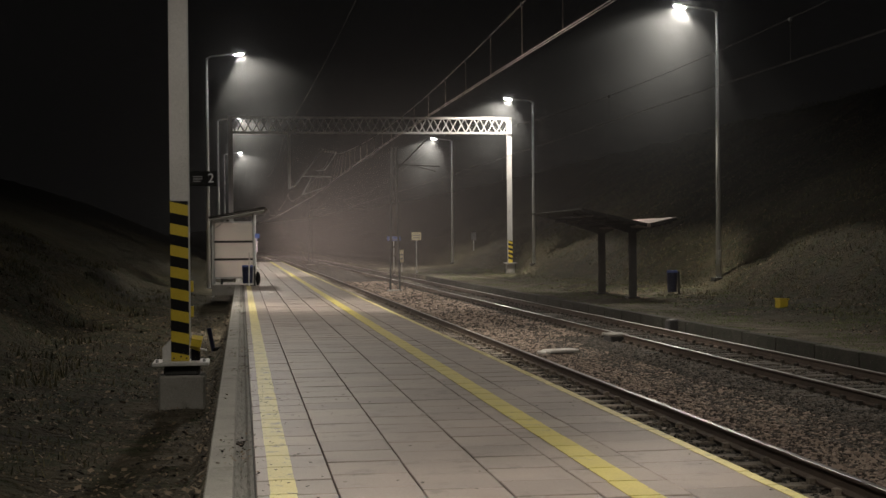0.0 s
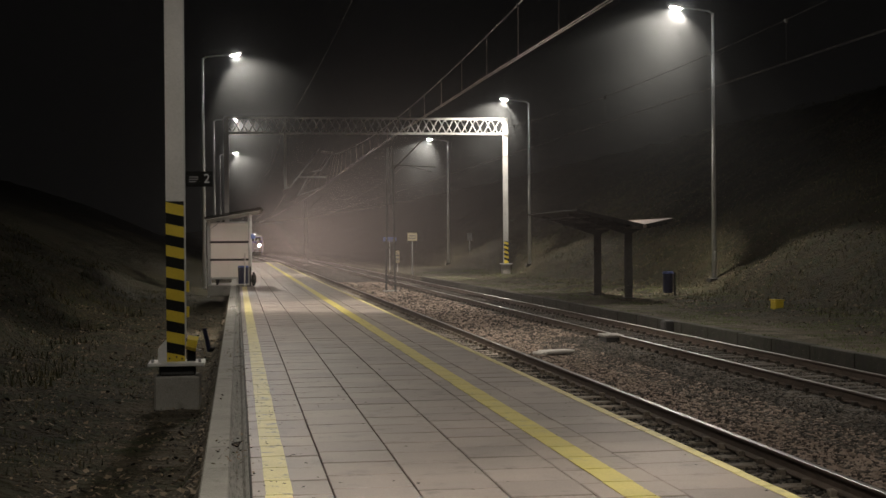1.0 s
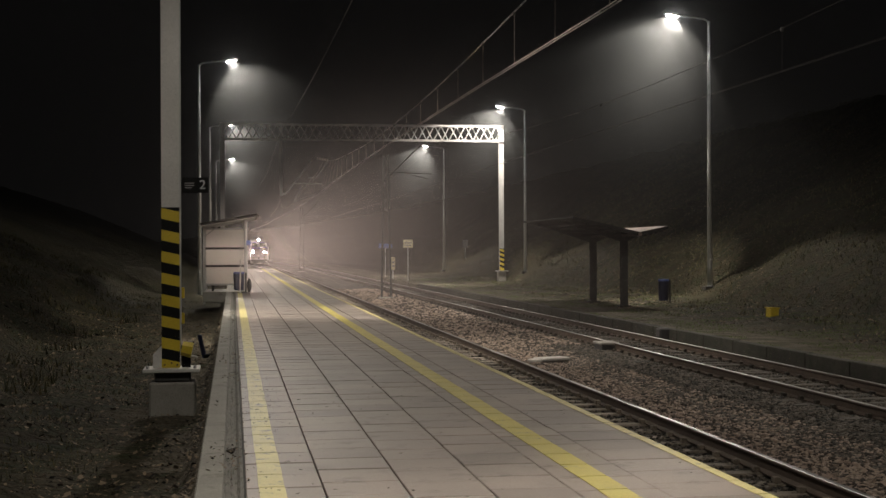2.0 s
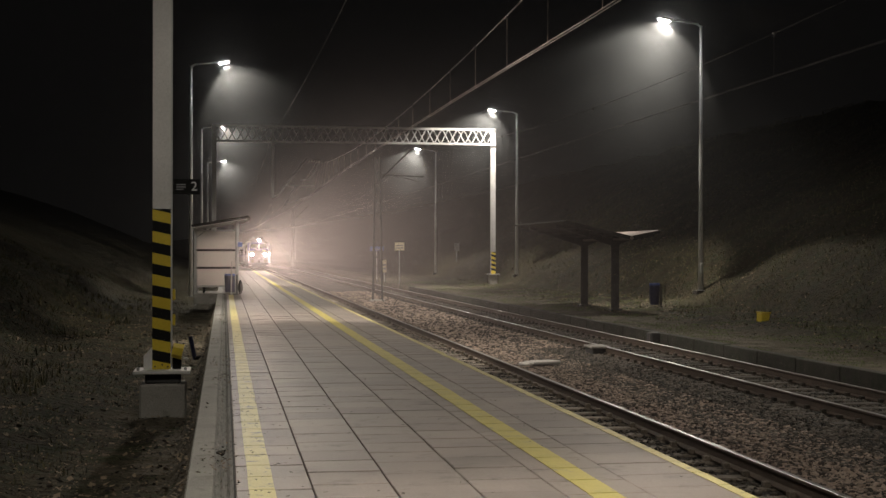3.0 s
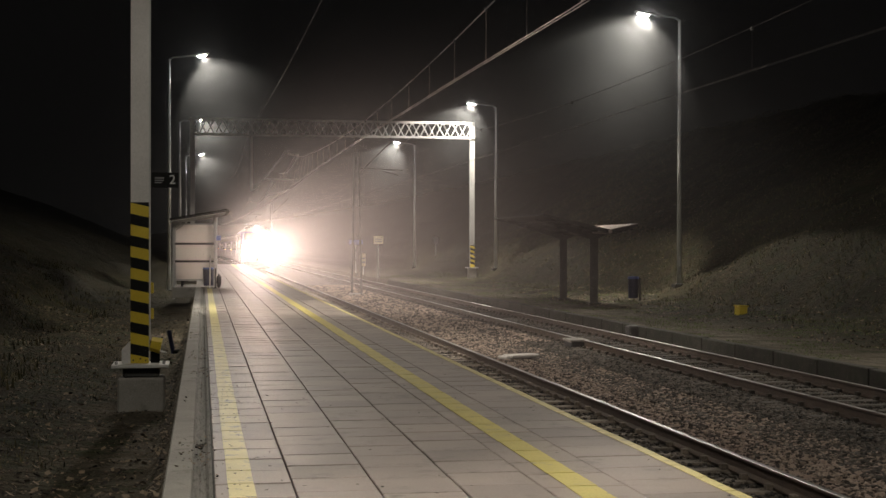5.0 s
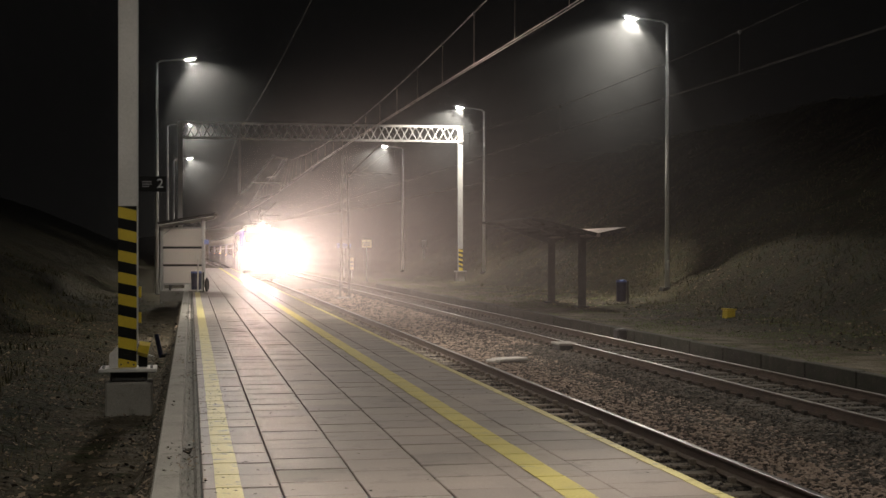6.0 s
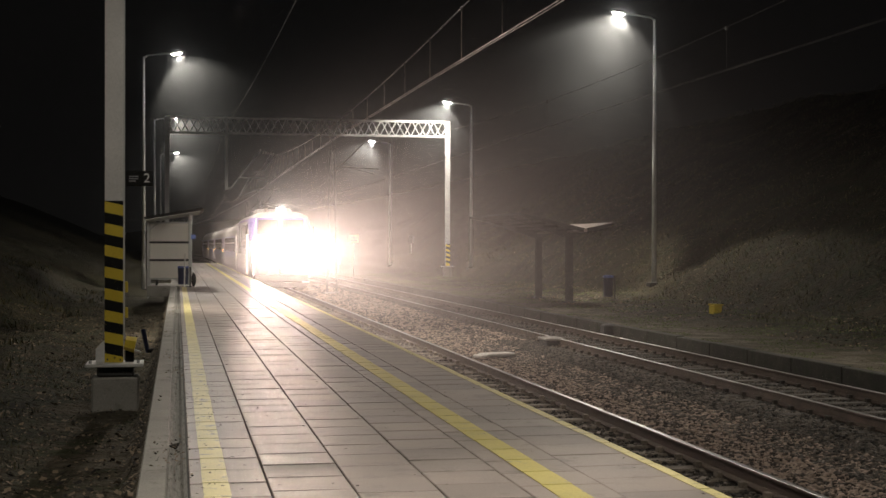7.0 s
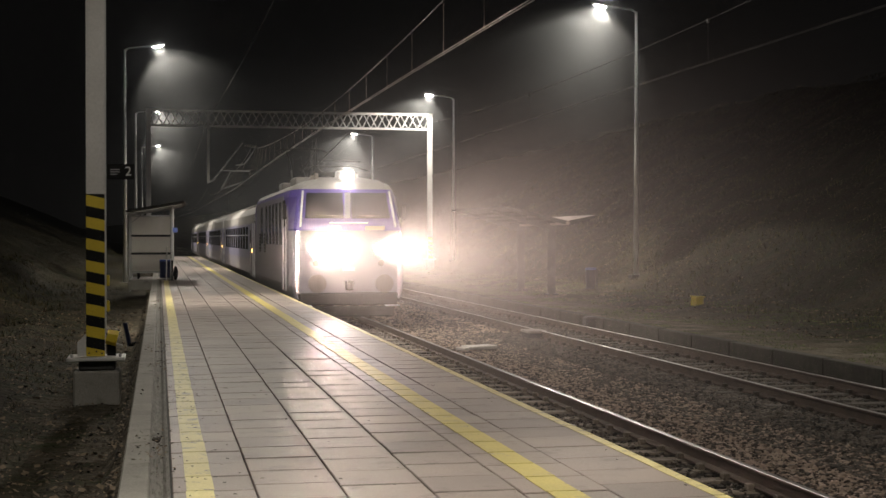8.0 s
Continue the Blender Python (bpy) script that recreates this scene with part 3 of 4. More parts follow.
def plants():
    g = np.random.default_rng(21)

    def spots(n, x0, x1, y0, y1, patch, seed, near=1.6):
        xs, ys = g.uniform(x0, x1, n), y0 + (y1 - y0) * g.uniform(0, 1, n) ** near
        return [(a, b) for a, b in zip(xs, ys) if noise.noise(Vector((a * 0.6, b * 0.45, seed))) > patch]
    leaves("leaf_litter", spots(60000, -9, -0.3, 6, 45, -0.35, 1), (0.015, 0.045), "leaf", "brown dead leaves and twigs scattered on the bank", 3)
    leaves("dry_grass", spots(30000, -12, -1.3, 6, 60, -0.05, 2), (0.03, 0.09), "dry_grass", "thin dry grass on the dark bank", 4, 1.0)
    leaves("leaf_litter", spots(36000, 13.5, 30, 25, 75, -0.1, 3, 1.0), (0.03, 0.09), "leaf", "pale dead leaves and litter on the bank", 5)
    leaves("dry_grass", spots(42000, 15.2, 36, 20, 100, -0.1, 4, 1.2), (0.05, 0.16), "dry_grass", "dry tufted grass on the embankment", 6, 1.0)
    leaves("short_grass", spots(60000, 11.5, 17.5, 18, 100, -0.05, 5, 1.2), (0.03, 0.09), "grass", "short green grass on the old platform", 7, 0.45)
    leaves("dry_grass", spots(15000, -16, -2.6, 20, 60, 0.12, 9, 1.3), (0.08, 0.2), "dry_grass", "tall dry grass tufts on the dark bank", 12, 1.0)
    leaves("dry_grass", spots(26000, 17.8, 34, 26, 95, 0.05, 10, 1.1), (0.08, 0.2), "dry_grass", "tall dry grass tufts on the embankment", 13, 1.0)
    leaves("leaf_litter", spots(5000, -7, -0.3, 7, 40, -0.1, 11), (0.05, 0.1), "leaf", "larger curled dead leaves on the bank", 14)
    leaves("leaf_litter", spots(1500, -0.2, 0.1, 7, 40, 0.05, 12, 1.2), (0.012, 0.035), "leaf", "leaf scraps on the kerb", 15, 0.0, 0.015)
    leaves("moss", spots(5000, -0.085, -0.01, 6, 40, 0.02, 6, 1.2), (0.01, 0.03), "leaf", "moss in the drain channel", 8, 0.6, -0.032)


plants()


def debris():
    """Leaf scraps and grit on the slabs, thickest along the inner line."""
    g = np.random.default_rng(33)
    n = 420
    x = np.where(g.uniform(0, 1, n) < 0.6, g.normal(0.24, 0.14, n), g.uniform(0.1, 3.05, n)).clip(0.08, 3.08)
    y = np.where(g.uniform(0, 1, n) < 0.45, g.normal(13.2, 1.6, n), 7 + 30 * g.uniform(0, 1, n) ** 1.5)
    s, a = g.uniform(0.006, 0.022, n), g.uniform(0, 6.283, n)
    d, e = np.stack([np.cos(a), np.sin(a)], -1), np.stack([-np.sin(a), np.cos(a)], -1)
    corners = [-d, e * 0.6, d, -e * 0.6]
    v = np.stack([np.concatenate([np.stack([x, y], -1) + c * s[:, None], np.full((n, 1), 0.0065) + g.uniform(0, 0.006, (n, 1))], -1) for c in corners], 1)
    scatter("leaf_scraps", v, np.array([(0, 1, 2, 3)]), "grit", "dark leaf scraps and grit on the slabs", "debris")
    e = thing("dirt_clump", pose(-0.02, 10.4, -0.02), "small clump of dirt and weeds in the drain channel", "dirt")
    rng = random.Random(4)
    bm = bmesh.new()
    bmesh.ops.create_icosphere(bm, subdivisions=2, radius=1.0)
    for v in bm.verts:
        k = 1 + 0.5 * noise.noise(v.co * 1.9)
        v.co = Vector((v.co.x * 0.035 * k, v.co.y * 0.06 * k, v.co.z * 0.018 * k + 0.01))
    part("clump", bm, M["grit"], e)
    for i in range(14):
        a = rng.uniform(0, 6.28)
        l = rng.uniform(0.03, 0.07)
        part("weed_blade", rods(((0, 0, 0.01), (math.cos(a) * l, math.sin(a) * l, rng.uniform(0.01, 0.05)), 0.003, 0.0008), sides=4), M["grit"], e)


debris()


# ---- far platform edge and things on the track bed ----
def far_edge():
    top = tagged(new("old_platform"), "low old platform edge of dark mossy concrete", "platform", kind="structure")
    rng = random.Random(6)
    y = 8.0
    while y < 84:
        bm = bmesh.new()
        box(bm, X_FAR - 0.04, X_FAR + 0.16, y + 0.01, y + 1.98, -1.1, -0.6 + rng.uniform(-0.012, 0.012), bevel=0.015)
        part("edge_block", bm, M["mossy"], top)
        y += 2.0
    e = thing("cable_box", pose(8.78, 32.2, -0.93), "weathered concrete cable box beside the rail", "cable box")
    part("box", boxes((-0.2, 0.2, -0.35, 0.35, -0.05, 0.13), bevel=0.02), M["dark_steel"], e)
    part("lid", boxes((-0.23, 0.23, -0.38, 0.38, 0.13, 0.19), bevel=0.015), M["concrete"], e, "pale concrete lid")
    e = thing("cable_cover", pose(6.68, 28.9, -0.9, 0, 0, 24), "pale broken concrete cable cover on the ballast", "cable cover")
    part("plate", boxes((-0.36, 0.36, -0.2, 0.2, 0.0, 0.07), bevel=0.02), M["pale_concrete"], e)
    part("end_piece", boxes((-0.5, -0.37, -0.16, 0.18, -0.02, 0.05), bevel=0.02), M["pale_concrete"], e)
    e = thing("edge_stub", pose(11.0, 34.8, -0.95), "short dark stump at the old platform edge", "stump")
    part("stump", boxes((-0.14, 0.14, -0.2, 0.2, 0.0, 0.36), bevel=0.04), M["dark_steel"], e)


far_edge()


# ---- lamps ----
def street_lamps():
    def lamp(x, y, high, side, z0):
        e = thing("street_lamp", pose(x, y, z0), "tall galvanised steel lamp post with a lit LED head", "street lamp", "platform lamps")
        top = high - 0.1 - z0
        part("pole", rods(((0, 0, -0.3), (0, 0, top - 0.1), 0.105, 0.05), sides=16), M["galvanised"], e, smooth=True)
        part("base_plate", boxes((-0.24, 0.24, -0.24, 0.24, -0.12, 0.04), bevel=0.01), M["dark_steel"], e)
        part("hatch", boxes((-0.05, 0.05, -0.112, -0.09, 0.7, 1.1), bevel=0.008), M["galvanised"], e)
        s = side * 1.5
        part("arm", rods(((0, 0, top - 0.14), (s * 0.12, 0, top - 0.02), 0.035), ((s * 0.12, 0, top - 0.02), (s * 0.8, 0, top + 0.1), 0.028)), M["galvanised"], e)
        tilt = -side * 10
        bm = bmesh.new()
        box(bm, -0.32, 0.32, -0.15, 0.15, 0.02, 0.09, bevel=0.03, m=pose(s, 0, top + 0.08, 0, tilt, 0))
        for i in range(5):
            box(bm, -0.2 + i * 0.08, -0.185 + i * 0.08, -0.12, 0.12, 0.085, 0.12, m=pose(s, 0, top + 0.08, 0, tilt, 0))
        head = part("lamp_head", bm, M["white_paint"], e)
        bm = bmesh.new()
        box(bm, -0.2, 0.2, -0.1, 0.1, -0.025, 0.022, bevel=0.015, m=pose(s, 0, top + 0.08, 0, tilt, 0))
        part("diffuser", bm, M["lamp_glow"], head, "glowing white LED panel")
        for way in (-1, 1):
            data = bpy.data.lights.new("lamp_light", "SPOT")
            data.energy = LAMP_W * (0.18 if y < 40 and side < 0 else 0.75 if side < 0 else 0.62 if y > 40 else 0.46 if y > 20 else 0.29)
            data.spot_size, data.spot_blend, data.shadow_soft_size = radians(98), 0.25, 0.12
            data.color = (1.0, 0.92, 0.79)
            li = new("lamp_light", data)
            li.matrix_basis = look((x + s, y, high - 0.08), (x + s + side * 5.0, y + way * 5.6, high - 10.4))
    haze = thing("lamp_mist", pose(0, 0, 0), "mist patches added at the lamp heads for their halos and cones", "mist", kind="stuff")
    for side, row in ((-1, LAMPS_RIGHT), (1, LAMPS_LEFT)):
        for x, y, high in row:
            lamp(x, y, high, side, height(x, y))
            if y > 40:
                # Denser patches added at each lamp so that its halo and cone show.
                wisp(haze, 0.95 if side < 0 and y < 60 else 0.55, (x + side * 1.5, y - 0.45, high - 0.1), "halo")
                for dy, rad in ((-1.1, 4.2), (0.9, 5.5)) if y > 60 or side > 0 else ((-1.6, 5.5), (-0.6, 7.0), (0.9, 8.5)):
                    wisp(haze, rad, (x + side * 2.2, y + dy, high - 1.6), "cone_mist")


street_lamps()


# ---- striped mast ----
def stripes(e, x, half, y, z0, z1, step, slope, first=None):
    i, z = 0, z0
    while z < z1 - 0.01:
        a, b = z, min(z1, z + (first if first and i == 0 else step))
        up0, up1 = (0.0 if i == 0 else slope), (slope if b < z1 - 0.01 else 0.0)
        bm = bmesh.new()
        plate(bm, ((x - half, y, a + up0), (x + half, y, a), (x + half, y, b), (x - half, y, b + up1)), 0.004)
        part("stripe", bm, M["yellow" if i % 2 == 0 else "black"], e)
        i, z = i + 1, b


def striped_mast():
    e = thing("mast", pose(-0.79, 18.5, -0.1), "pale steel mast with black and yellow stripes on concrete", "mast")
    part("shaft", beam(-0.01, 0, 0.23, 0.22, 0.05, 9.0), M["white_paint"], e)
    part("edge_strip", boxes((0.108, 0.126, -0.1, -0.06, 0.35, 9.0)), M["galvanised"], e)
    stripes(e, -0.01, 0.116, -0.116, 0.05, 2.13, 0.1395, 0.05, 0.07)
    part("base_plate", boxes((-0.36, 0.36, -0.3, 0.3, 0.0, 0.045), bevel=0.008), M["white_paint"], e)
    for x0, x1, key in ((-0.24, -0.128, "white_paint"), (0.128, 0.24, "black")):
        bm = bmesh.new()
        hi, lo = (x1, x0) if x0 < 0 else (x0, x1)
        plate(bm, ((lo, -0.02, 0.045), (hi, -0.02, 0.045), (hi, -0.02, 0.34), (lo, -0.02, 0.22)), 0.03)
        part("gusset", bm, M[key], e)
    bm = bmesh.new()
    rod(bm, (0.13, -0.1, 0.3), (0.26, -0.1, 0.27), 0.09, 0.1, sides=6)
    part("earthing_clamp", bm, M["yellow"], e, "yellow earthing clamp cover")
    for x, z in ((-0.09, 0.09), (0.0, 0.11), (0.07, 0.085)):
        part("bolt", rods(((x, -0.13, z), (x, -0.112, z), 0.013), sides=6), M["dark_steel"], e)
    for x in (-0.3, 0.3):
        part("anchor_nut", rods(((x, -0.22, 0.045), (x, -0.22, 0.085), 0.022), sides=6), M["galvanised"], e)
    for z in (0.62, 0.95):
        part("cable_clip", boxes((0.128, 0.165, -0.1, -0.06, z, z + 0.14), bevel=0.006), M["yellow"], e)
    part("packing", boxes((-0.22, 0.24, -0.2, 0.2, -0.13, 0.0), bevel=0.02), M["dark_steel"], e)
    bm = boxes((-0.28, 0.3, -0.29, 0.29, -0.9, -0.13), bevel=0.022)
    part("block", bm, M["concrete"], e, "weathered concrete foundation block")


striped_mast()


def text_part(name, words, size, m, key, parent):
    cu = bpy.data.curves.new(name, "FONT")
    cu.body, cu.size, cu.align_x, cu.align_y, cu.extrude = words, size, "CENTER", "CENTER", 0.002
    tmp = bpy.data.objects.new(name, cu)
    scene.collection.objects.link(tmp)
    me = bpy.data.meshes.new_from_object(tmp.evaluated_get(bpy.context.evaluated_depsgraph_get()))
    bpy.data.objects.remove(tmp)
    me.materials.append(M[key])
    ob = new(name, me)
    ob.parent = parent
    ob.matrix_basis = m
    return ob


def number_sign():
    e = thing("platform_sign", pose(-0.79, 18.62, 2.23), "dark platform sign with a white number on the mast", "sign")
    part("panel", boxes((0.13, 0.475, -0.03, 0.03, 0.0, 0.2), bevel=0.008), M["black"], e)
    part("bracket", boxes((0.1, 0.13, -0.012, 0.012, 0.15, 0.17)), M["dark_steel"], e)
    part("bracket", boxes((0.1, 0.13, -0.012, 0.012, 0.03, 0.05)), M["dark_steel"], e)
    for i, z in enumerate((0.125, 0.095, 0.065)):
        part("text_bar", boxes((0.17, 0.29 - 0.03 * (i == 2), -0.034, -0.03, z - 0.007, z + 0.007)), M["sign_grey"], e)
    text_part("number", "2", 0.17, pose(0.4, -0.033, 0.1, 90), "sign_white", e)


number_sign()


# ---- gantry ----
def gantry():
    y = 84.0
    e = thing("gantry", pose(0, y, 0), "white lattice steel catenary gantry spanning both tracks", "gantry")
    x0, x1, z0, z1 = -0.72, 16.43, 8.1, 9.0
    for z in (z0, z1):
        for yy in (-0.25, 0.25):
            part("chord", boxes((x0, x1, yy - 0.04, yy + 0.04, z - 0.045, z + 0.045)), M["gantry_paint"], e)
    k = 36
    for i in range(k):
        a, b = x0 + (x1 - x0) * i / k, x0 + (x1 - x0) * (i + 1) / k
        p, q = (z0, z1) if i % 2 == 0 else (z1, z0)
        part("brace", rods(((a, -0.25, p), (b, -0.25, q), 0.03), sides=6), M["gantry_paint"], e)
        part("brace", rods(((a, 0.25, q), (b, 0.25, p), 0.03), sides=6), M["gantry_paint"], e)
    for x in (x0 + 0.12, x1 - 0.12):
        g = height(x, y)
        part("column", beam(x, 0, 0.27, 0.28, g + 0.62, z1), M["gantry_paint"], e)
        part("base_plate", boxes((x - 0.36, x + 0.36, -0.3, 0.3, g + 0.56, g + 0.62)), M["gantry_paint"], e)
        part("block", boxes((x - 0.24, x + 0.24, -0.24, 0.24, g - 0.3, g + 0.56), bevel=0.02), M["concrete"], e)
    stripes(e, x1 - 0.12, 0.132, -0.146, g + 0.62, g + 1.95, 0.14, 0.09)
    # drop post and cantilever for the near track
    xd = 2.88
    part("drop_post", boxes((xd - 0.08, xd + 0.08, -0.08, 0.08, 4.72, 9.1)), M["gantry_paint"], e)
    part("cantilever", rods(((xd, 0, 4.8), (3.15, 0, 4.85), 0.04), ((3.15, 0, 4.85), (4.92, 0, 7.15), 0.04), ((3.65, 0, 5.46), (5.35, 0, 5.45), 0.03), ((5.7, 0, 6.9), (5.3, 0, 6.25), 0.025), ((5.3, 0, 6.25), (5.0, 0, 5.85), 0.025), ((5.0, 0, 5.85), (4.5, 0, 5.8), 0.025), sides=8), M["gantry_paint"], e)
    part("steady_arm", rods(((4.2, 0, 5.4), (3.62, 0, 4.35), 0.025), ((3.62, 0, 4.35), (4.95, 0, 4.8), 0.018), sides=6), M["gantry_paint"], e)
    bm = bmesh.new()
    for i in range(5):
        rod(bm, (5.02 + i * 0.15, 0, 6.98 - i * 0.012), (5.11 + i * 0.15, 0, 6.97 - i * 0.012), 0.075, 0.05)
    part("insulator", bm, M["porcelain"], e, "pale ribbed insulator")


gantry()


def lattice_mast(y, x, top):
    e = thing("lattice_mast", pose(x + bend(y), y, -0.95), "dark lattice steel mast between the tracks", "mast", "masts between the tracks")
    h = top + 0.95
    for s in (-1, 1):
        for q in (-1, 1):
            part("leg", rods(((s * 0.24, q * 0.18, -0.2), (s * 0.11, q * 0.1, h), 0.035), sides=6), M["dark_steel"], e)
    k = 11
    for i in range(k):
        a, b = i / k, (i + 1) / k
        s = 1 if i % 2 else -1
        wa, wb = 0.24 - 0.13 * a, 0.24 - 0.13 * b
        part("lacing", rods(((-s * wa, -0.16, h * a), (s * wb, -0.16, h * b), 0.016), sides=5), M["dark_steel"], e)
    part("cantilever", rods(((0.1, 0, h - 1.15), (1.75, 0, h + 0.5), 0.035), ((0.1, 0, h - 0.85), (2.3, 0, h - 0.95), 0.025), ((0.9, 0, h - 0.9), (2.1, 0, h - 1.2), 0.018), sides=6), M["dark_steel"], e)
    part("footing", boxes((-0.36, 0.36, -0.36, 0.36, -0.3, 0.06), bevel=0.02), M["concrete"], e)


lattice_mast(69.0, 7.55, 6.2)
lattice_mast(156.0, 7.6, 6.2)


# ---- overhead wires ----
def tube(bm, pts, r, sides=6):
    rings = []
    for i, p in enumerate(pts):
        d = (Vector(pts[min(i + 1, len(pts) - 1)]) - Vector(pts[max(i - 1, 0)])).normalized()
        u = d.cross(Vector((0, 0, 1))).normalized()
        w = u.cross(d)
        rings.append([bm.verts.new(Vector(p) + (u * math.cos(a) + w * math.sin(a)) * r) for a in (6.2832 * j / sides for j in range(sides))])
    for a, b in zip(rings, rings[1:]):
        for j in range(sides):
            bm.faces.new((a[j], a[(j + 1) % sides], b[(j + 1) % sides], b[j]))


def catenary(xc, supports, level, swing, name_label, key):
    e = thing("overhead_line", pose(0, 0, 0), name_label, "overhead wire", "overhead lines")
    ys = steps(supports[0], supports[-1], 2.0)
    thick, gap = (1.0, 3.1) if key == "wire_bright" else (0.55, 12.4)

    def stag(y):
        i = max(k for k, s in enumerate(supports) if s <= y + 1e-6)
        i = min(i, len(supports) - 2)
        f = (y - supports[i]) / (supports[i + 1] - supports[i])
        s = -swing if i % 2 == 0 else swing
        return s * (1 - 2 * f), f

    def low(y):
        return float(np.interp(y, level[0], level[1]))

    def carrier(y):
        f = stag(y)[1]
        return 5.28 + 1.6 * (2 * f - 1) ** 2

    def pull(y):
        """The carrier swings out to its insulator near a support."""
        return 0.45 * smooth(0.72, 1.0, stag(y)[1]) + 0.45 * smooth(0.28, 0.0, stag(y)[1])
    for q in (-0.03, 0.03):
        bm = bmesh.new()
        tube(bm, [(xc + bend(y) + stag(y)[0] + q, y, low(y)) for y in ys], 0.0065 * thick)
        part("contact_wire", bm, M[key], e)
    bm = bmesh.new()
    tube(bm, [(xc + bend(y) + stag(y)[0] + pull(y), y, carrier(y)) for y in ys], 0.0085 * thick)
    part("carrier_wire", bm, M[key], e)
    y = -1.3
    while y < min(130, supports[-1]):
        f = stag(y)[1]
        if 0.04 < f < 0.96:
            x = xc + bend(y) + stag(y)[0]
            part("dropper", rods(((x, y, low(y)), (x + pull(y), y, carrier(y)), 0.005 * thick), sides=5), M[key], e)
            part("clamp", boxes((x + pull(y) - 0.02, x + pull(y) + 0.02, y - 0.03, y + 0.03, carrier(y) - 0.05, carrier(y) + 0.02)), M["dark_steel"], e)
        y += gap


NEAR_LEVEL = ((-2, 18, 27, 43, 59, 76, 97, 118, 160, 220, 366), (4.5, 4.58, 4.68, 4.8, 4.85, 4.83, 4.72, 4.76, 4.94, 5.08, 5.1))
FAR_LEVEL = ((-5, 100, 180, 366), (4.6, 4.6, 4.7, 4.8))
# Near line takes the lit copy of the wire, far line the dark one.
catenary(X_TRACK, [-2.0, 84.0, 156.0, 226.0, 296.0, 366.0], NEAR_LEVEL, 0.14, "copper contact wires hung over the near track", "wire_bright")
catenary(X_TRACK2, [-5.0, 69.0, 156.0, 226.0, 296.0, 366.0], FAR_LEVEL, 0.1, "copper contact wires hung over the second track", "wire")


def feeders():
    e = thing("feeder_wire", pose(0, 0, 0), "thin dark feeder wire high beside the track", "overhead wire")
    bm = bmesh.new()
    tube(bm, [(3.3 - 0.2 * y / 84, y, 8.9 - 0.7 * math.sin(math.pi * (y + 2) / 86)) for y in steps(-2, 84, 2)], 0.012)
    part("wire", bm, M["wire"], e)
    bm = bmesh.new()
    tube(bm, [(2.9 + bend(y), y, 8.9 - 0.9 * math.sin(math.pi * (y - 84) / 72)) for y in steps(84, 156, 3)], 0.012)
    part("wire", bm, M["wire"], e)


feeders()


# ---- platform shelter ----
def shelter():
    e = thing("platform_shelter", pose(0, 49.6, 0), "small glazed platform shelter with a dark sloping roof", "shelter")
    for x, top in ((-1.0, 2.36), (0.43, 2.6)):
        for y in (0, 1.6, 3.2):
            part("post", boxes((x - 0.04, x + 0.04, y - 0.04, y + 0.04, -0.4, top), bevel=0.006), M["galvanised"], e)
    bm = bmesh.new()
    plate(bm, ((-1.13, -0.5, 2.37), (0.84, -0.5, 2.71), (0.84, 3.9, 2.71), (-1.13, 3.9, 2.37)), 0.05)
    part("roof", bm, M["roof"], e, "dark corrugated roof sheet")
    for y in (-0.42, 1.6, 3.4):
        bm = bmesh.new()
        rod(bm, (-1.1, y, 2.3), (0.8, y, 2.62), 0.03, sides=4)
        part("rafter", bm, M["galvanised"], e)
    part("gutter", rods(((0.86, -0.5, 2.66), (0.86, 3.9, 2.66), 0.05)), M["roof_pale"], e)
    part("brace", rods(((-1.0, 0, 1.95), (-0.4, 0, 2.4), 0.02), sides=6), M["galvanised"], e)
    for y in (-0.005,):
        for z0, z1 in ((0.3, 0.88), (0.955, 1.5), (1.575, 2.2)):
            part("pane", boxes((-0.93, 0.385, y - 0.008, y + 0.008, z0, z1)), M["frosted"], e, "frosted white glazing panel")
        for z in (0.88, 1.5):
            part("rail", boxes((-0.95, 0.4, y - 0.03, y + 0.03, z, z + 0.075)), M["dark_steel"], e)
        part("rail", boxes((-0.95, 0.4, y - 0.03, y + 0.03, 2.2, 2.25)), M["galvanised"], e)
        part("rail", boxes((-0.95, 0.4, y - 0.03, y + 0.03, 0.24, 0.3)), M["galvanised"], e)
    for y in (0.05, 1.65):
        for z0, z1 in ((0.3, 0.88), (0.95, 1.5), (1.58, 2.2)):
            part("pane", boxes((-1.0, -0.985, y, y + 1.5, z0, z1)), M["frosted"], e)
    part("bench", boxes((-0.9, -0.5, 0.3, 3.0, 0.42, 0.47), bevel=0.01), M["dark_steel"], e)
    part("bench_leg", boxes((-0.75, -0.68, 0.5, 0.57, -0.02, 0.42)), M["dark_steel"], e)
    part("bench_leg", boxes((-0.75, -0.68, 2.6, 2.67, -0.02, 0.42)), M["dark_steel"], e)
    part("sill", boxes((-1.05, 0.5, -0.08, 3.3, -0.35, 0.02), bevel=0.01), M["concrete"], e)


shelter()


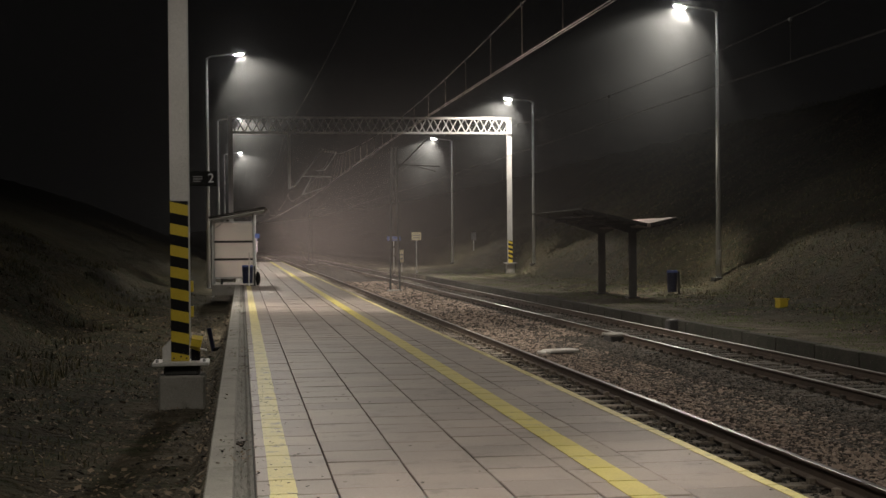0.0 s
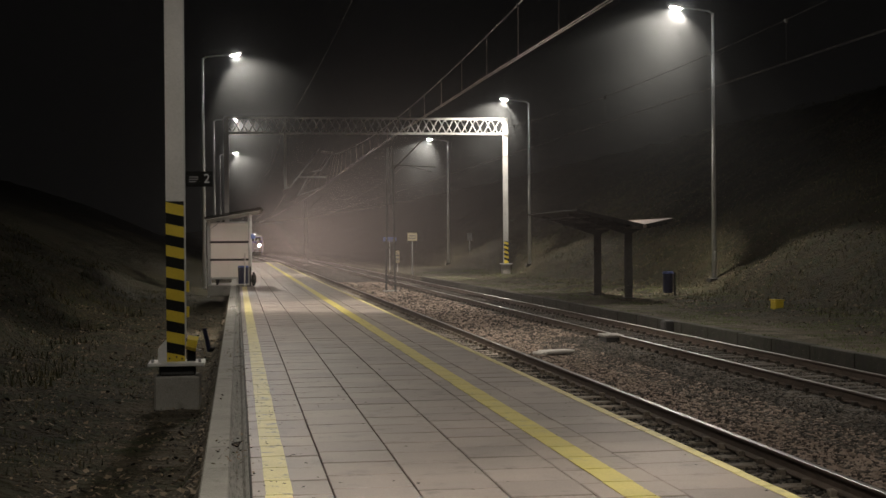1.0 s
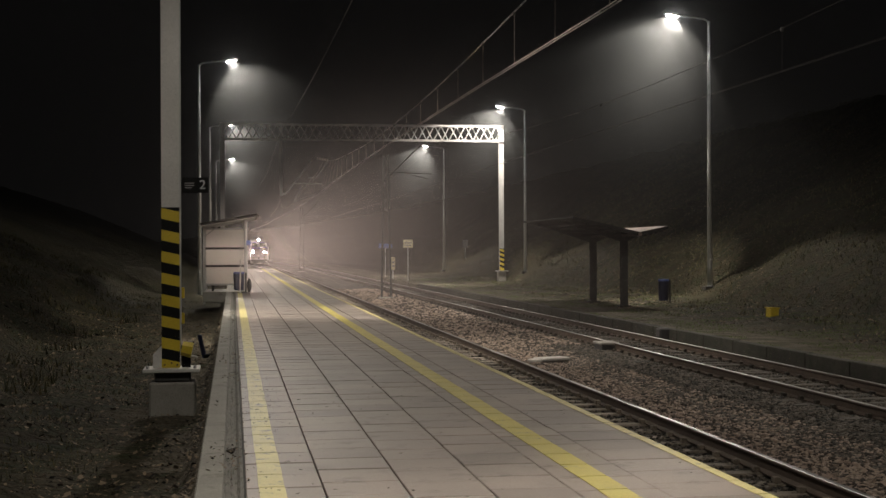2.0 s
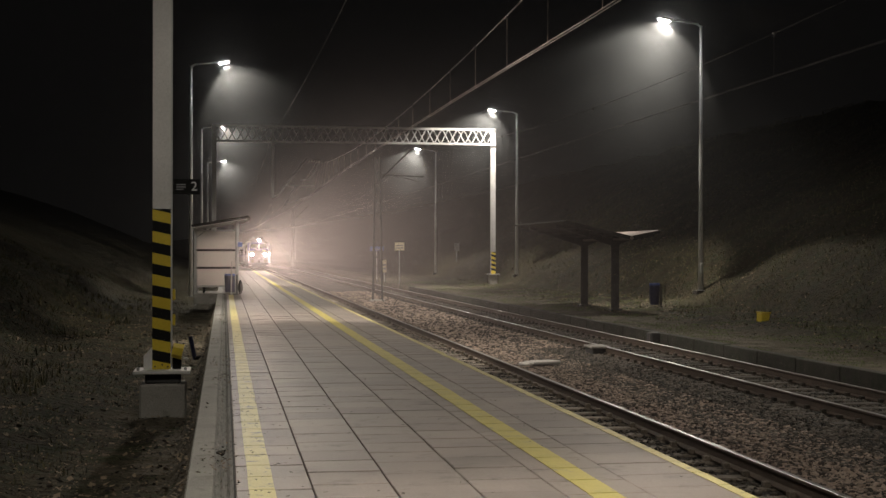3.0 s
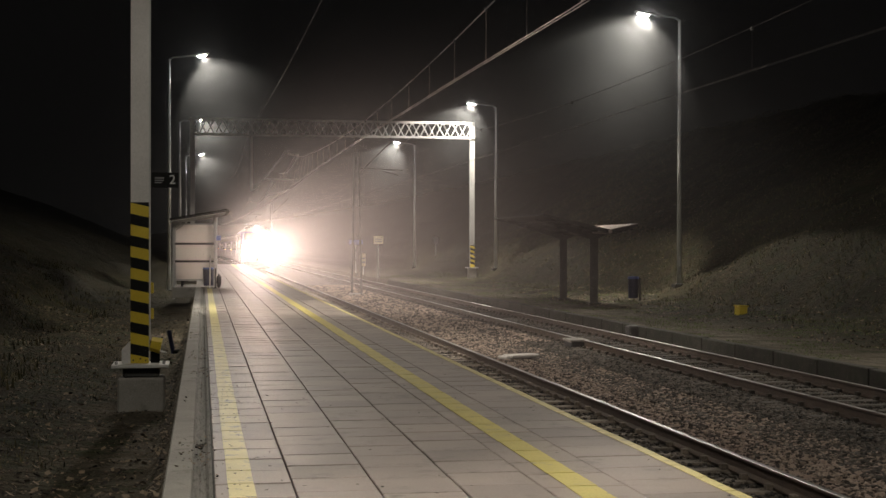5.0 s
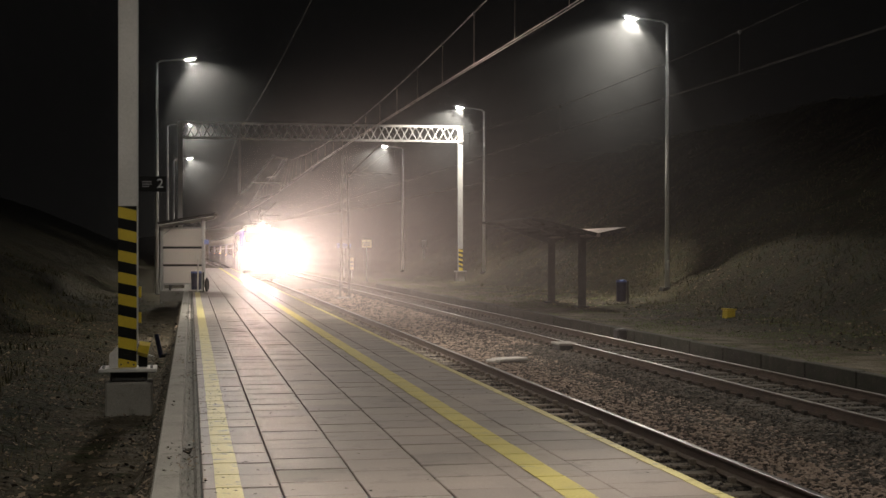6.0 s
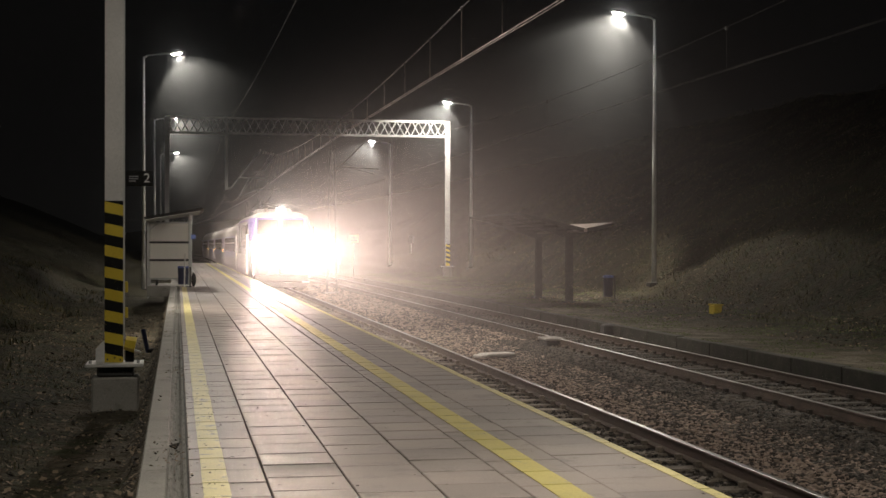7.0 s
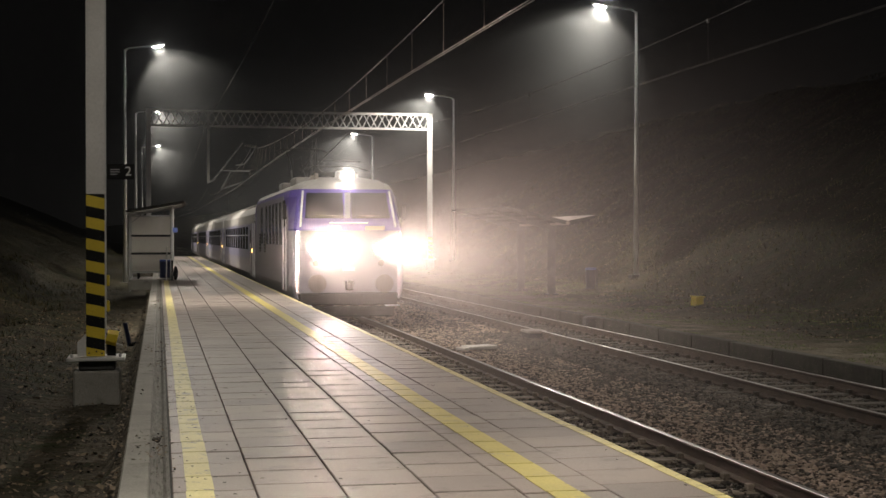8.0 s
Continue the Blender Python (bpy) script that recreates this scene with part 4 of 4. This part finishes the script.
def waste_bin(x, y, z, h, r, label, lid_label):
    e = thing("waste_bin", pose(x, y, z), label, "waste bin")
    bm = bmesh.new()
    bmesh.ops.create_cone(bm, cap_ends=True, segments=20, radius1=r * 0.88, radius2=r, depth=h * 0.78, matrix=Matrix.Translation((0, 0, h * 0.52)))
    part("bucket", bm, M["blue"], e, smooth=False)
    part("lid", rods(((0, 0, h * 0.91), (0, 0, h), r * 1.04, r * 0.95), sides=20), M["blue_light"], e, lid_label)
    part("post", boxes((r + 0.02, r + 0.08, -0.03, 0.03, -0.1, h * 0.96)), M["dark_steel"], e)
    part("foot", boxes((-0.05, r + 0.1, -0.08, 0.08, -0.1, 0.02)), M["dark_steel"], e)


waste_bin(0.2, 48.7, 0.0, 0.72, 0.19, "navy blue metal waste bin by the shelter", "blue lid")
waste_bin(15.9, 50.2, height(15.9, 50.2), 0.92, 0.2, "blue metal waste bin on a post in the grass", "lighter blue lid")


def small_platform_things():
    e = thing("leaning_pole", pose(0.24, 48.3, 0.0), "thin pale pole standing by the bin", "pole")
    part("pole", rods(((0, 0, 0), (0.02, 0.05, 1.15), 0.022)), M["white_paint"], e)
    e = thing("black_bag", pose(0.56, 49.0, 0.0), "black refuse bag standing beside the shelter", "bag")
    bm = bmesh.new()
    bmesh.ops.create_icosphere(bm, subdivisions=3, radius=1.0)
    for v in bm.verts:
        k = 1 + 0.18 * noise.noise(v.co * 2.3)
        v.co = Vector((v.co.x * 0.085 * k, v.co.y * 0.1 * k, 0.25 + v.co.z * 0.25 * k)) * (1.0 if v.co.z < 0.7 else 0.97)
    part("bag", bm, M["black"], e, smooth=True)
    e = thing("info_post", pose(0.72, 76.0, 0.0), "grey post with a small blue sign", "sign post")
    part("post", boxes((-0.06, 0.06, -0.06, 0.06, 0.0, 3.1)), M["galvanised"], e)
    part("plate", boxes((-0.75, 0.25, -0.08, -0.062, 1.75, 2.0), bevel=0.01), M["blue_light"], e, "blue sign plate")
    e = thing("broken_post", pose(-0.5, 28.0, height(-0.5, 28.0)), "bent blue post lying in the dirt", "broken post")
    part("upright", rods(((-0.06, 0, -0.02), (-0.16, 0, 0.46), 0.045), sides=8), M["blue"], e)
    part("foot", rods(((-0.06, 0, 0.02), (0.22, -0.1, 0.06), 0.055), sides=8), M["black"], e)
    part("cable", rods(((-0.78, 0.1, 0.16), (-0.2, 0, 0.02), 0.014), sides=6), M["white_paint"], e)


small_platform_things()


# ---- far side ----
def canopy():
    e = thing("canopy", pose(14.15, 0, -0.62), "open two-post canopy with a dark butterfly roof", "canopy")
    left, right, mid = (-2.45, 3.17), (0.98, 2.84), (-0.04, 2.62)
    for y in (49.4, 53.8):
        part("post", beam(0, y, 0.24, 0.24, -0.2, 2.5), M["dark_steel"], e)
        part("foot_plate", boxes((-0.22, 0.22, y - 0.22, y + 0.22, -0.1, 0.03)), M["dark_steel"], e)
        for (x, z), long in ((left, 0.92), (right, 0.9)):
            bm = bmesh.new()
            plate(bm, ((0, y - 0.04, 2.3), (0, y - 0.04, 2.6), (x * long, y - 0.04, z - 0.06), (x * long, y - 0.04, z - 0.14)), 0.08)
            part("bracket", bm, M["dark_steel"], e)
    y0, y1 = 47.2, 55.6
    # Right wing takes the paler copy, its lamplit top painted in.
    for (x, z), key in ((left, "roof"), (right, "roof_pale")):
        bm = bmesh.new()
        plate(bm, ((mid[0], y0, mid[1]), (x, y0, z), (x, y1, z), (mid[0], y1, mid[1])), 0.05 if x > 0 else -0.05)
        w = part("roof_wing", bm, M[key], e, "roof wing coloured pale for lamplight on its top" if x > 0 else "dark roof wing")
        bm = bmesh.new()
        plate(bm, ((mid[0], y0 - 0.02, mid[1] - 0.09), (x, y0 - 0.02, z - 0.07), (x, y0 - 0.02, z + 0.03), (mid[0], y0 - 0.02, mid[1] + 0.05)), 0.016)
        part("fascia", bm, M["roof"], w)
        for k in range(1, 5):
            f = k / 5
            part("purlin", boxes((x * f - 0.03, x * f + 0.03, y0 + 0.1, y1 - 0.1, mid[1] + (z - mid[1]) * f - 0.13, mid[1] + (z - mid[1]) * f - 0.055)), M["roof"], w)
    part("gutter", rods(((mid[0], y0 - 0.05, mid[1] - 0.02), (mid[0], y1, mid[1] - 0.02), 0.07)), M["roof_pale"], e, "pale valley gutter")


canopy()


def far_things():
    x, y = 15.5, 38.6
    e = thing("grit_box", pose(x, y, height(x, y), 0, 3, 12), "small yellow box half sunk in the bank", "box")
    part("box", boxes((-0.14, 0.14, -0.14, 0.14, -0.1, 0.2), bevel=0.02), M["yellow"], e)
    part("lid", boxes((-0.17, 0.17, -0.16, 0.16, 0.2, 0.24), bevel=0.015), M["yellow"], e)

    def sign(name, x, y, z, w, h, key, label, bars=0):
        g = height(x, y)
        e = thing(name, pose(x, y, g), label, "sign")
        part("post", rods(((0, 0, -0.1), (0, 0, z - g + h / 2), 0.035)), M["galvanised"], e)
        p = part("board", boxes((-w / 2, w / 2, -0.06, -0.04, z - g - h / 2, z - g + h / 2), bevel=0.008), M[key], e)
        for i in range(bars):
            part("text_bar", boxes((-w * 0.36, w * 0.36, -0.066, -0.06, z - g - h * 0.25 + i * h * 0.3, z - g - h * 0.13 + i * h * 0.3)), M["sign_grey"], p)
    sign("speed_board", 11.9, 95.0, 1.87, 0.66, 0.55, "cream", "cream square board on a thin post", 2)
    sign("name_board", 11.75, 108.0, 1.75, 1.05, 0.34, "blue_light", "faint blue board beside the line", 1)
    sign("round_sign", 18.4, 110.0, 1.9, 0.42, 0.6, "sign_grey", "small grey sign on the bank")
    sign("marker_board", 11.55, 101.0, 0.45, 0.3, 0.9, "cream", "faint striped marker post by the track", 2)


far_things()


# ---- train ----
def shell(bm, section, stations, open_front=False):
    """A closed body through scaled copies of a cross-section: stations are (sx, sz, z lift, y by height)."""
    rings = []
    for sx, place in stations:
        rings.append([bm.verts.new((x * (sx(z) if callable(sx) else sx), place(z), z)) for x, z in section])
    k = len(section)
    for a, b in zip(rings, rings[1:]):
        for i in range(k):
            bm.faces.new((a[i], b[i], b[(i + 1) % k], a[(i + 1) % k]))
    for r in ((rings[-1],) if open_front else (rings[0], rings[-1])):
        h = k // 2
        for i in range(h - 1):
            a, b, c, d = r[i], r[i + 1], r[k - 2 - i], r[k - 1 - i]
            if len({a, b, c, d}) == 4:
                bm.faces.new((a, b, c, d))
    bmesh.ops.recalc_face_normals(bm, faces=bm.faces)


def bogie(parent, y, wheels, r):
    b = part("bogie", boxes((-1.18, -1.05, y - wheels - 0.5, y + wheels + 0.5, 0.42, 0.72), (1.05, 1.18, y - wheels - 0.5, y + wheels + 0.5, 0.42, 0.72), (-1.05, 1.05, y - 0.25, y + 0.25, 0.45, 0.68), bevel=0.03), M["underframe"], parent)
    for dy in (-wheels, wheels):
        bm = bmesh.new()
        for s in (-0.76, 0.76):
            rod(bm, (s - 0.06, y + dy, r), (s + 0.06, y + dy, r), r, sides=24)
        rod(bm, (-0.76, y + dy, r), (0.76, y + dy, r), 0.09, sides=10)
        part("wheelset", bm, M["rail"], b, "steel wheelset")


def front_y(z):
    return 0.0 if z < 2.35 else (z - 2.35) * 0.42


def locomotive():
    e = thing("locomotive", pose(0, 0, 0), "blue and pale grey electric locomotive with blazing headlights", "locomotive")
    long = 15.4
    half = [(1.40, 0.62), (1.48, 0.95), (1.48, 2.4), (1.47, 2.75), (1.45, 3.3), (1.33, 3.58), (1.0, 3.74), (0.5, 3.8)]
    low = [p for p in half if p[1] <= 2.41]
    high = [(1.48, 2.4)] + [p for p in half if p[1] > 2.41]

    def closed(h):
        return h + [(-x, z) for x, z in reversed(h)]

    def taper(z):
        return 0.985 - 0.095 * smooth(2.0, 3.5, z)

    def stations():
        return [(lambda z: taper(z) - 0.045, lambda z: front_y(z)), (taper, lambda z: front_y(z) + 0.12), (1.0, lambda z: front_y(z) + 0.9), (1.0, lambda z: long - front_y(z) - 0.9),
                (taper, lambda z: long - front_y(z) - 0.12), (lambda z: taper(z) - 0.045, lambda z: long - front_y(z))]
    bm = bmesh.new()
    shell(bm, closed(low), stations(), True)
    part("lower_body", bm, M["train_grey"], e, "pale grey lower body")
    bm = bmesh.new()
    wide = [(1.46, 2.401), (1.48, 2.45), (1.47, 2.75), (1.45, 3.3), (1.38, 3.5)]
    shell(bm, closed(wide), stations())
    part("upper_body", bm, M["train_blue"], e, "blue cab band")
    bm = bmesh.new()
    shell(bm, closed([(1.385, 3.501), (1.3, 3.62), (1.0, 3.75), (0.5, 3.81)]), stations())
    part("roof", bm, M["train_roof"], e, "pale grey roof")
    # side cladding behind the cab
    for s in (-1, 1):
        x = s * 1.486
        part("side_cladding", boxes((x - 0.008, x + 0.008, 2.3, 13.1, 2.38, 3.36)), M["train_grey"], e)
        for y in (3.0, 4.3, 5.5, 6.8, 8.2, 10.2):
            part("side_window", boxes((x - 0.016, x + 0.016, y, y + 0.75, 2.02, 3.22), bevel=0.006), M["train_glass"], e, "dark tall side window")
        for y in (8.95, 11.1):
            g = part("vent", boxes((x - 0.012, x + 0.012, y, y + 0.65, 1.75, 2.35)), M["underframe"], e, "dark louvred vent")
            for i in range(5):
                part("louvre", boxes((x - 0.02, x + 0.02, y + 0.03, y + 0.62, 1.8 + i * 0.11, 1.83 + i * 0.11)), M["train_grey"], g)
        for y in (1.15, 13.6):
            d = part("cab_door", boxes((x - 0.012, x + 0.012, y, y + 0.62, 0.9, 2.95), bevel=0.006), M["train_grey"], e)
            part("door_window", boxes((x - 0.02, x + 0.02, y + 0.12, y + 0.5, 2.2, 2.8), bevel=0.006), M["train_glass"], d)
            for dy in (-0.1, 0.72):
                part("handrail", rods(((x + s * 0.06, y + dy, 0.8), (x + s * 0.06, y + dy, 2.75), 0.018), sides=6), M["train_white"], e, "white handrail")
        part("cab_window", boxes((x - 0.014, x + 0.014, 2.0, 2.55, 2.5, 3.25), bevel=0.006), M["train_glass"], e)
        part("mirror", boxes((x - 0.05 + s * 0.12, x + 0.05 + s * 0.12, 0.7, 0.78, 2.7, 3.1), bevel=0.01), M["underframe"], e)
    # windscreens and front details
    for s in (-1, 1):
        bm = bmesh.new()
        q = [(s * 0.1, 2.72), (s * 1.13, 2.72), (s * 1.06, 3.4), (s * 0.1, 3.4)]
        plate(bm, [(x, front_y(z) - 0.012, z) for x, z in q], 0.006 * s)
        w = part("windscreen", bm, M["train_glass"], e, "dark raked windscreen")
        bm = bmesh.new()
        rod(bm, (s * 0.25, front_y(2.78) - 0.04, 2.78), (s * 0.85, front_y(2.8) - 0.04, 2.8), 0.014, sides=5)
        part("wiper", bm, M["underframe"], w)
        bm = bmesh.new()
        rod(bm, (s * 1.255, front_y(2.5) - 0.005, 2.5), (s * 1.15, front_y(3.45) - 0.005, 3.45), 0.028, sides=6)
        part("corner_strip", bm, M["train_white"], e, "white corner strip")
        # Added tube, 2.4 m deep behind the nose, to narrow the beam.
        bm = bmesh.new()
        for rad, flip in ((0.165, 1), (0.2, -1)):
            bmesh.ops.create_cone(bm, cap_ends=False, segments=24, radius1=rad, radius2=rad, depth=2.4, matrix=pose(s * 0.86, 1.14, 1.93, 90))
        part("beam_tube", bm, M["barrel"], e, "long black tube added to narrow the headlight beam")
        bm = bmesh.new()
        for i in range(24):
            a, b = (6.2832 * k / 24 for k in (i, i + 1))
            q = [(0.16, -0.065), (0.25, -0.045), (0.25, 0.01)]
            for (r0, y0), (r1, y1) in zip(q, q[1:]):
                bm.faces.new([bm.verts.new((s * 0.86 + math.cos(g) * rr, yy, 1.93 + math.sin(g) * rr)) for g, rr, yy in ((a, r0, y0), (b, r0, y0), (b, r1, y1), (a, r1, y1))])
        bmesh.ops.remove_doubles(bm, verts=bm.verts, dist=0.0005)
        part("headlight_rim", bm, M["train_grey"], e)
        bm = bmesh.new()
        bmesh.ops.create_circle(bm, cap_ends=True, segments=24, radius=0.162, matrix=pose(s * 0.86, -0.05, 1.93, 90))
        part("headlight_lens", bm, M["lens"], e, "frosted headlight lens")
        part("headlight", rods(((s * 0.86, 2.25, 1.93), (s * 0.86, 2.28, 1.93), 0.16), sides=20), M["head_glow"], e, "blazing white headlight")
        part("marker_lamp", rods(((s * 0.86, -0.02, 1.55), (s * 0.86, 0.02, 1.55), 0.08), sides=14), M["underframe"], e)
        b = part("buffer_shaft", rods(((s * 0.875, -0.45, 1.03), (s * 0.875, 0.1, 1.03), 0.1), sides=12), M["underframe"], e)
        part("buffer_plate", rods(((s * 0.875, -0.5, 1.03), (s * 0.875, -0.45, 1.03), 0.24), sides=20), M["rail_top"], b)
        part("step", boxes((s * 1.15 - 0.18, s * 1.15 + 0.18, -0.12, 0.15, 0.42, 0.46)), M["train_white"], e)
    for box_row in ((-1.3, -1.04, 0.0, 0.03, 0.62, 2.4), (-0.68, 0.68, 0.0, 0.03, 0.62, 2.4), (1.04, 1.3, 0.0, 0.03, 0.62, 2.4)):
        part("nose_panel", boxes(box_row), M["train_grey"], e)
    for s in (-1, 1):
        for z0, z1 in ((0.62, 1.75), (2.11, 2.4)):
            part("nose_panel", boxes((min(s * 0.68, s * 1.04), max(s * 0.68, s * 1.04), 0.0, 0.03, z0, z1)), M["train_grey"], e)
    part("centre_pillar", boxes((-0.07, 0.07, 0.14, 0.3, 2.74, 3.4)), M["train_white"], e)
    part("hand_bar", rods(((-0.5, -0.06, 2.6), (0.5, -0.06, 2.6), 0.022), sides=6), M["train_white"], e, "white bar under the windscreens")
    part("emblem", boxes((0.45, 0.95, -0.012, 0.01, 2.41, 2.52)), M["cream"], e, "pale plate on the nose")
    part("plate", boxes((-0.28, -0.2, -0.012, 0.01, 2.42, 2.52)), M["train_white"], e)
    part("number_plate", boxes((-0.16, 0.16, -0.012, 0.01, 1.35, 1.45)), M["train_white"], e)
    part("coupling", boxes((-0.09, 0.09, -0.35, 0.1, 0.85, 1.1), bevel=0.02), M["underframe"], e)
    part("front_skirt", boxes((-1.3, 1.3, -0.04, 0.25, 0.45, 0.78), bevel=0.03), M["underframe"], e, "dark front skirt")
    part("plough", boxes((-1.2, 1.2, -0.1, 0.1, 0.15, 0.43), bevel=0.03), M["underframe"], e)
    part("top_light_housing", boxes((-0.24, 0.24, 0.45, 1.0, 3.72, 4.0), bevel=0.05), M["train_roof"], e)
    part("top_light", rods(((0, 0.443, 3.86), (0, 0.449, 3.86), 0.11), sides=18), M["top_glow"], e, "blazing white top light")
    part("underframe", boxes((-1.35, 1.35, 0.4, long - 0.4, 0.55, 0.64), (-1.2, 1.2, 6.4, 9.0, 0.25, 0.55), bevel=0.02), M["underframe"], e)
    for y in (3.3, 12.1):
        bogie(e, y, 1.5, 0.625)
    # roof equipment and pantograph
    for y, w, l in ((5.2, 0.9, 1.6), (7.4, 0.7, 1.0), (9.6, 0.9, 1.2)):
        part("roof_box", boxes((-w, w, y, y + l, 3.78, 4.02), bevel=0.04), M["train_roof"], e)
    for y0, raised in ((2.6, False), (11.9, True)):
        part("pantograph_base", boxes((-0.6, 0.6, y0, y0 + 0.06, 4.0, 4.05), (-0.6, 0.6, y0 + 1.1, y0 + 1.16, 4.0, 4.05), (-0.6, -0.54, y0, y0 + 1.16, 4.0, 4.05), (0.54, 0.6, y0, y0 + 1.16, 4.0, 4.05)), M["underframe"], e)
        for x in (-0.55, 0.55):
            for dy in (0.03, 1.13):
                part("roof_insulator", rods(((x, y0 + dy, 3.72), (x, y0 + dy, 4.02), 0.06), sides=10), M["porcelain"], e)
        knee, top = ((y0 + 1.9, 4.62), (y0 + 0.5, 5.27)) if raised else ((y0 + 1.75, 4.13), (y0 + 0.4, 4.2))
        part("pantograph_arm", rods(((-0.3, y0 + 0.5, 4.06), (-0.2, *knee), 0.025), ((0.3, y0 + 0.5, 4.06), (0.2, *knee), 0.025), ((-0.2, *knee), (-0.5, *top), 0.02), ((0.2, *knee), (0.5, *top), 0.02), sides=6), M["dark_steel"], e)
        part("collector_head", rods(((-0.95, top[0], top[1] - 0.08), (-0.6, top[0], top[1] + 0.03), 0.02), ((-0.6, top[0], top[1] + 0.03), (0.6, top[0], top[1] + 0.03), 0.025), ((0.6, top[0], top[1] + 0.03), (0.95, top[0], top[1] - 0.08), 0.02), sides=6), M["dark_steel"], e)
    return e


def coach():
    e = thing("coach", pose(0, 0, 0), "pale blue-grey passenger coach with dark windows", "coach", "coaches of the train")
    long = 24.4
    half = [(1.3, 0.6), (1.40, 0.85), (1.42, 1.4)]

    def closed(h):
        return h + [(-x, z) for x, z in reversed(h)]
    st = [(1.0, lambda z: 0.0), (1.0, lambda z: long)]
    for name, h, key, label in (("lower_body", half, "train_grey", "pale grey lower body"), ("window_band", [(1.42, 1.401), (1.42, 2.0), (1.41, 2.75)], "coach_blue", "blue-grey window band"),
                                ("roof", [(1.41, 2.751), (1.36, 3.1), (1.1, 3.42), (0.6, 3.55)], "train_roof", "ribbed pale grey roof")):
        bm = bmesh.new()
        shell(bm, closed(h), st)
        part(name, bm, M[key], e, label)
    for s in (-1, 1):
        x = s * 1.422
        for i in range(10):
            y = 3.0 + i * 1.9
            w = part("window", boxes((x - 0.012, x + 0.012, y, y + 1.2, 1.75, 2.65), bevel=0.008), M["train_glass"], e)
            part("window_frame", boxes((x - 0.016, x + 0.016, y - 0.03, y + 1.23, 2.3, 2.33)), M["train_white"], w)
        for y in (0.9, 22.6):
            d = part("door", boxes((x - 0.01, x + 0.01, y, y + 0.85, 0.75, 2.7), bevel=0.006), M["train_grey"], e)
            part("door_window", boxes((x - 0.018, x + 0.018, y + 0.2, y + 0.65, 1.7, 2.5), bevel=0.006), M["train_glass"], d)
            part("handrail", rods(((x + s * 0.05, y - 0.08, 1.0), (x + s * 0.05, y - 0.08, 2.0), 0.015), sides=5), M["train_white"], d)
        part("side_display", boxes((x - 0.014, x + 0.014, 0.4, 0.58, 1.66, 1.8)), M["amber_glow"], e, "small lit amber display")
    part("gangway", boxes((-0.6, 0.6, -0.38, 0.0, 0.95, 3.0), (-0.6, 0.6, long, long + 0.38, 0.95, 3.0), bevel=0.04), M["underframe"], e)
    part("underframe", boxes((-1.25, 1.25, 0.2, long - 0.2, 0.5, 0.62), (-1.2, 1.2, 8.0, 10.5, 0.22, 0.5), (-1.2, 1.2, 12.5, 15.5, 0.22, 0.5), bevel=0.02), M["underframe"], e)
    for y in (3.0, 21.4):
        bogie(e, y, 1.25, 0.46)
    for i in range(16):
        part("roof_rib", boxes((-1.0, 1.0, 0.8 + i * 1.5, 0.84 + i * 1.5, 3.4, 3.565)), M["train_roof"], e)
    return e


def train():
    loco = locomotive()
    line = [(loco, 0.0, 15.4)]
    c = coach()
    line.append((c, 16.2, 24.4))
    for i in range(1, 4):
        line.append((copy_thing(c, pose(0, 0, 0)), 16.2 + i * 25.2, 24.4))
    # Patches added ahead of the headlights, moving with the train, for beam and halo.
    w = thing("headlight_mist", pose(0, 0, 0), "mist patches carried with the train to spread the headlight glow", "mist", kind="stuff")
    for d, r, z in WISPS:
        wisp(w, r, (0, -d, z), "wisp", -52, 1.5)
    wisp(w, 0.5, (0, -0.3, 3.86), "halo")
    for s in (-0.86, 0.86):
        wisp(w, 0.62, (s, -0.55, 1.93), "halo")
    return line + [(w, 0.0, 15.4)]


cars = train()


def front(t):
    """Where the locomotive's front stands along the line."""
    return 36.2 + 30.3 * (8.0 - t)


def motions():
    for car, back, long in cars:
        rows = []
        for i in range(33):
            t = i * 0.25
            a = front(t) + back
            b = a + long
            xa, xb = X_TRACK + bend(a), X_TRACK + bend(b)
            rows.append((t, pose(xa, a, Z_RAIL, 0, 0, -math.degrees(math.atan2(xb - xa, b - a)))))
        walk(car, rows)


# ---- mist ----
def mist_bank():
    top = thing("mist", pose(0, 0, 0), "thin grey night mist hanging over the station", "mist", kind="stuff")
    for y in (45, 50.8, 54.5, 62, 72, 80.4, 86, 95, 104, 113.5, 128, 150, 180):
        bm = bmesh.new()
        a = bend(y)
        vs = [bm.verts.new(c) for c in ((-90 + a, y, -1.4), (110 + a, y, -1.4), (110 + a, y, 34), (-90 + a, y, 34))]
        bm.faces.new(vs)
        part("mist_layer", bm, M["mist"], top)
    # Unseen sheet set just before the camera, added to spread glare.
    wisp(top, 9.0, (2.2, 7.0, 2.4), "bloom_sheet")
    for y in range(10, 36, 2):
        wisp(top, 3.4 + 0.06 * y, (6.2, y, 1.4), "near_mist", wide=1.7)
    for y in list(range(37, 100, 4)) + [104, 110, 116, 125, 135, 146, 158]:
        wisp(top, 8.5, (6.4 + bend(y), y, 1.8), "track_mist")


mist_bank()


motions()
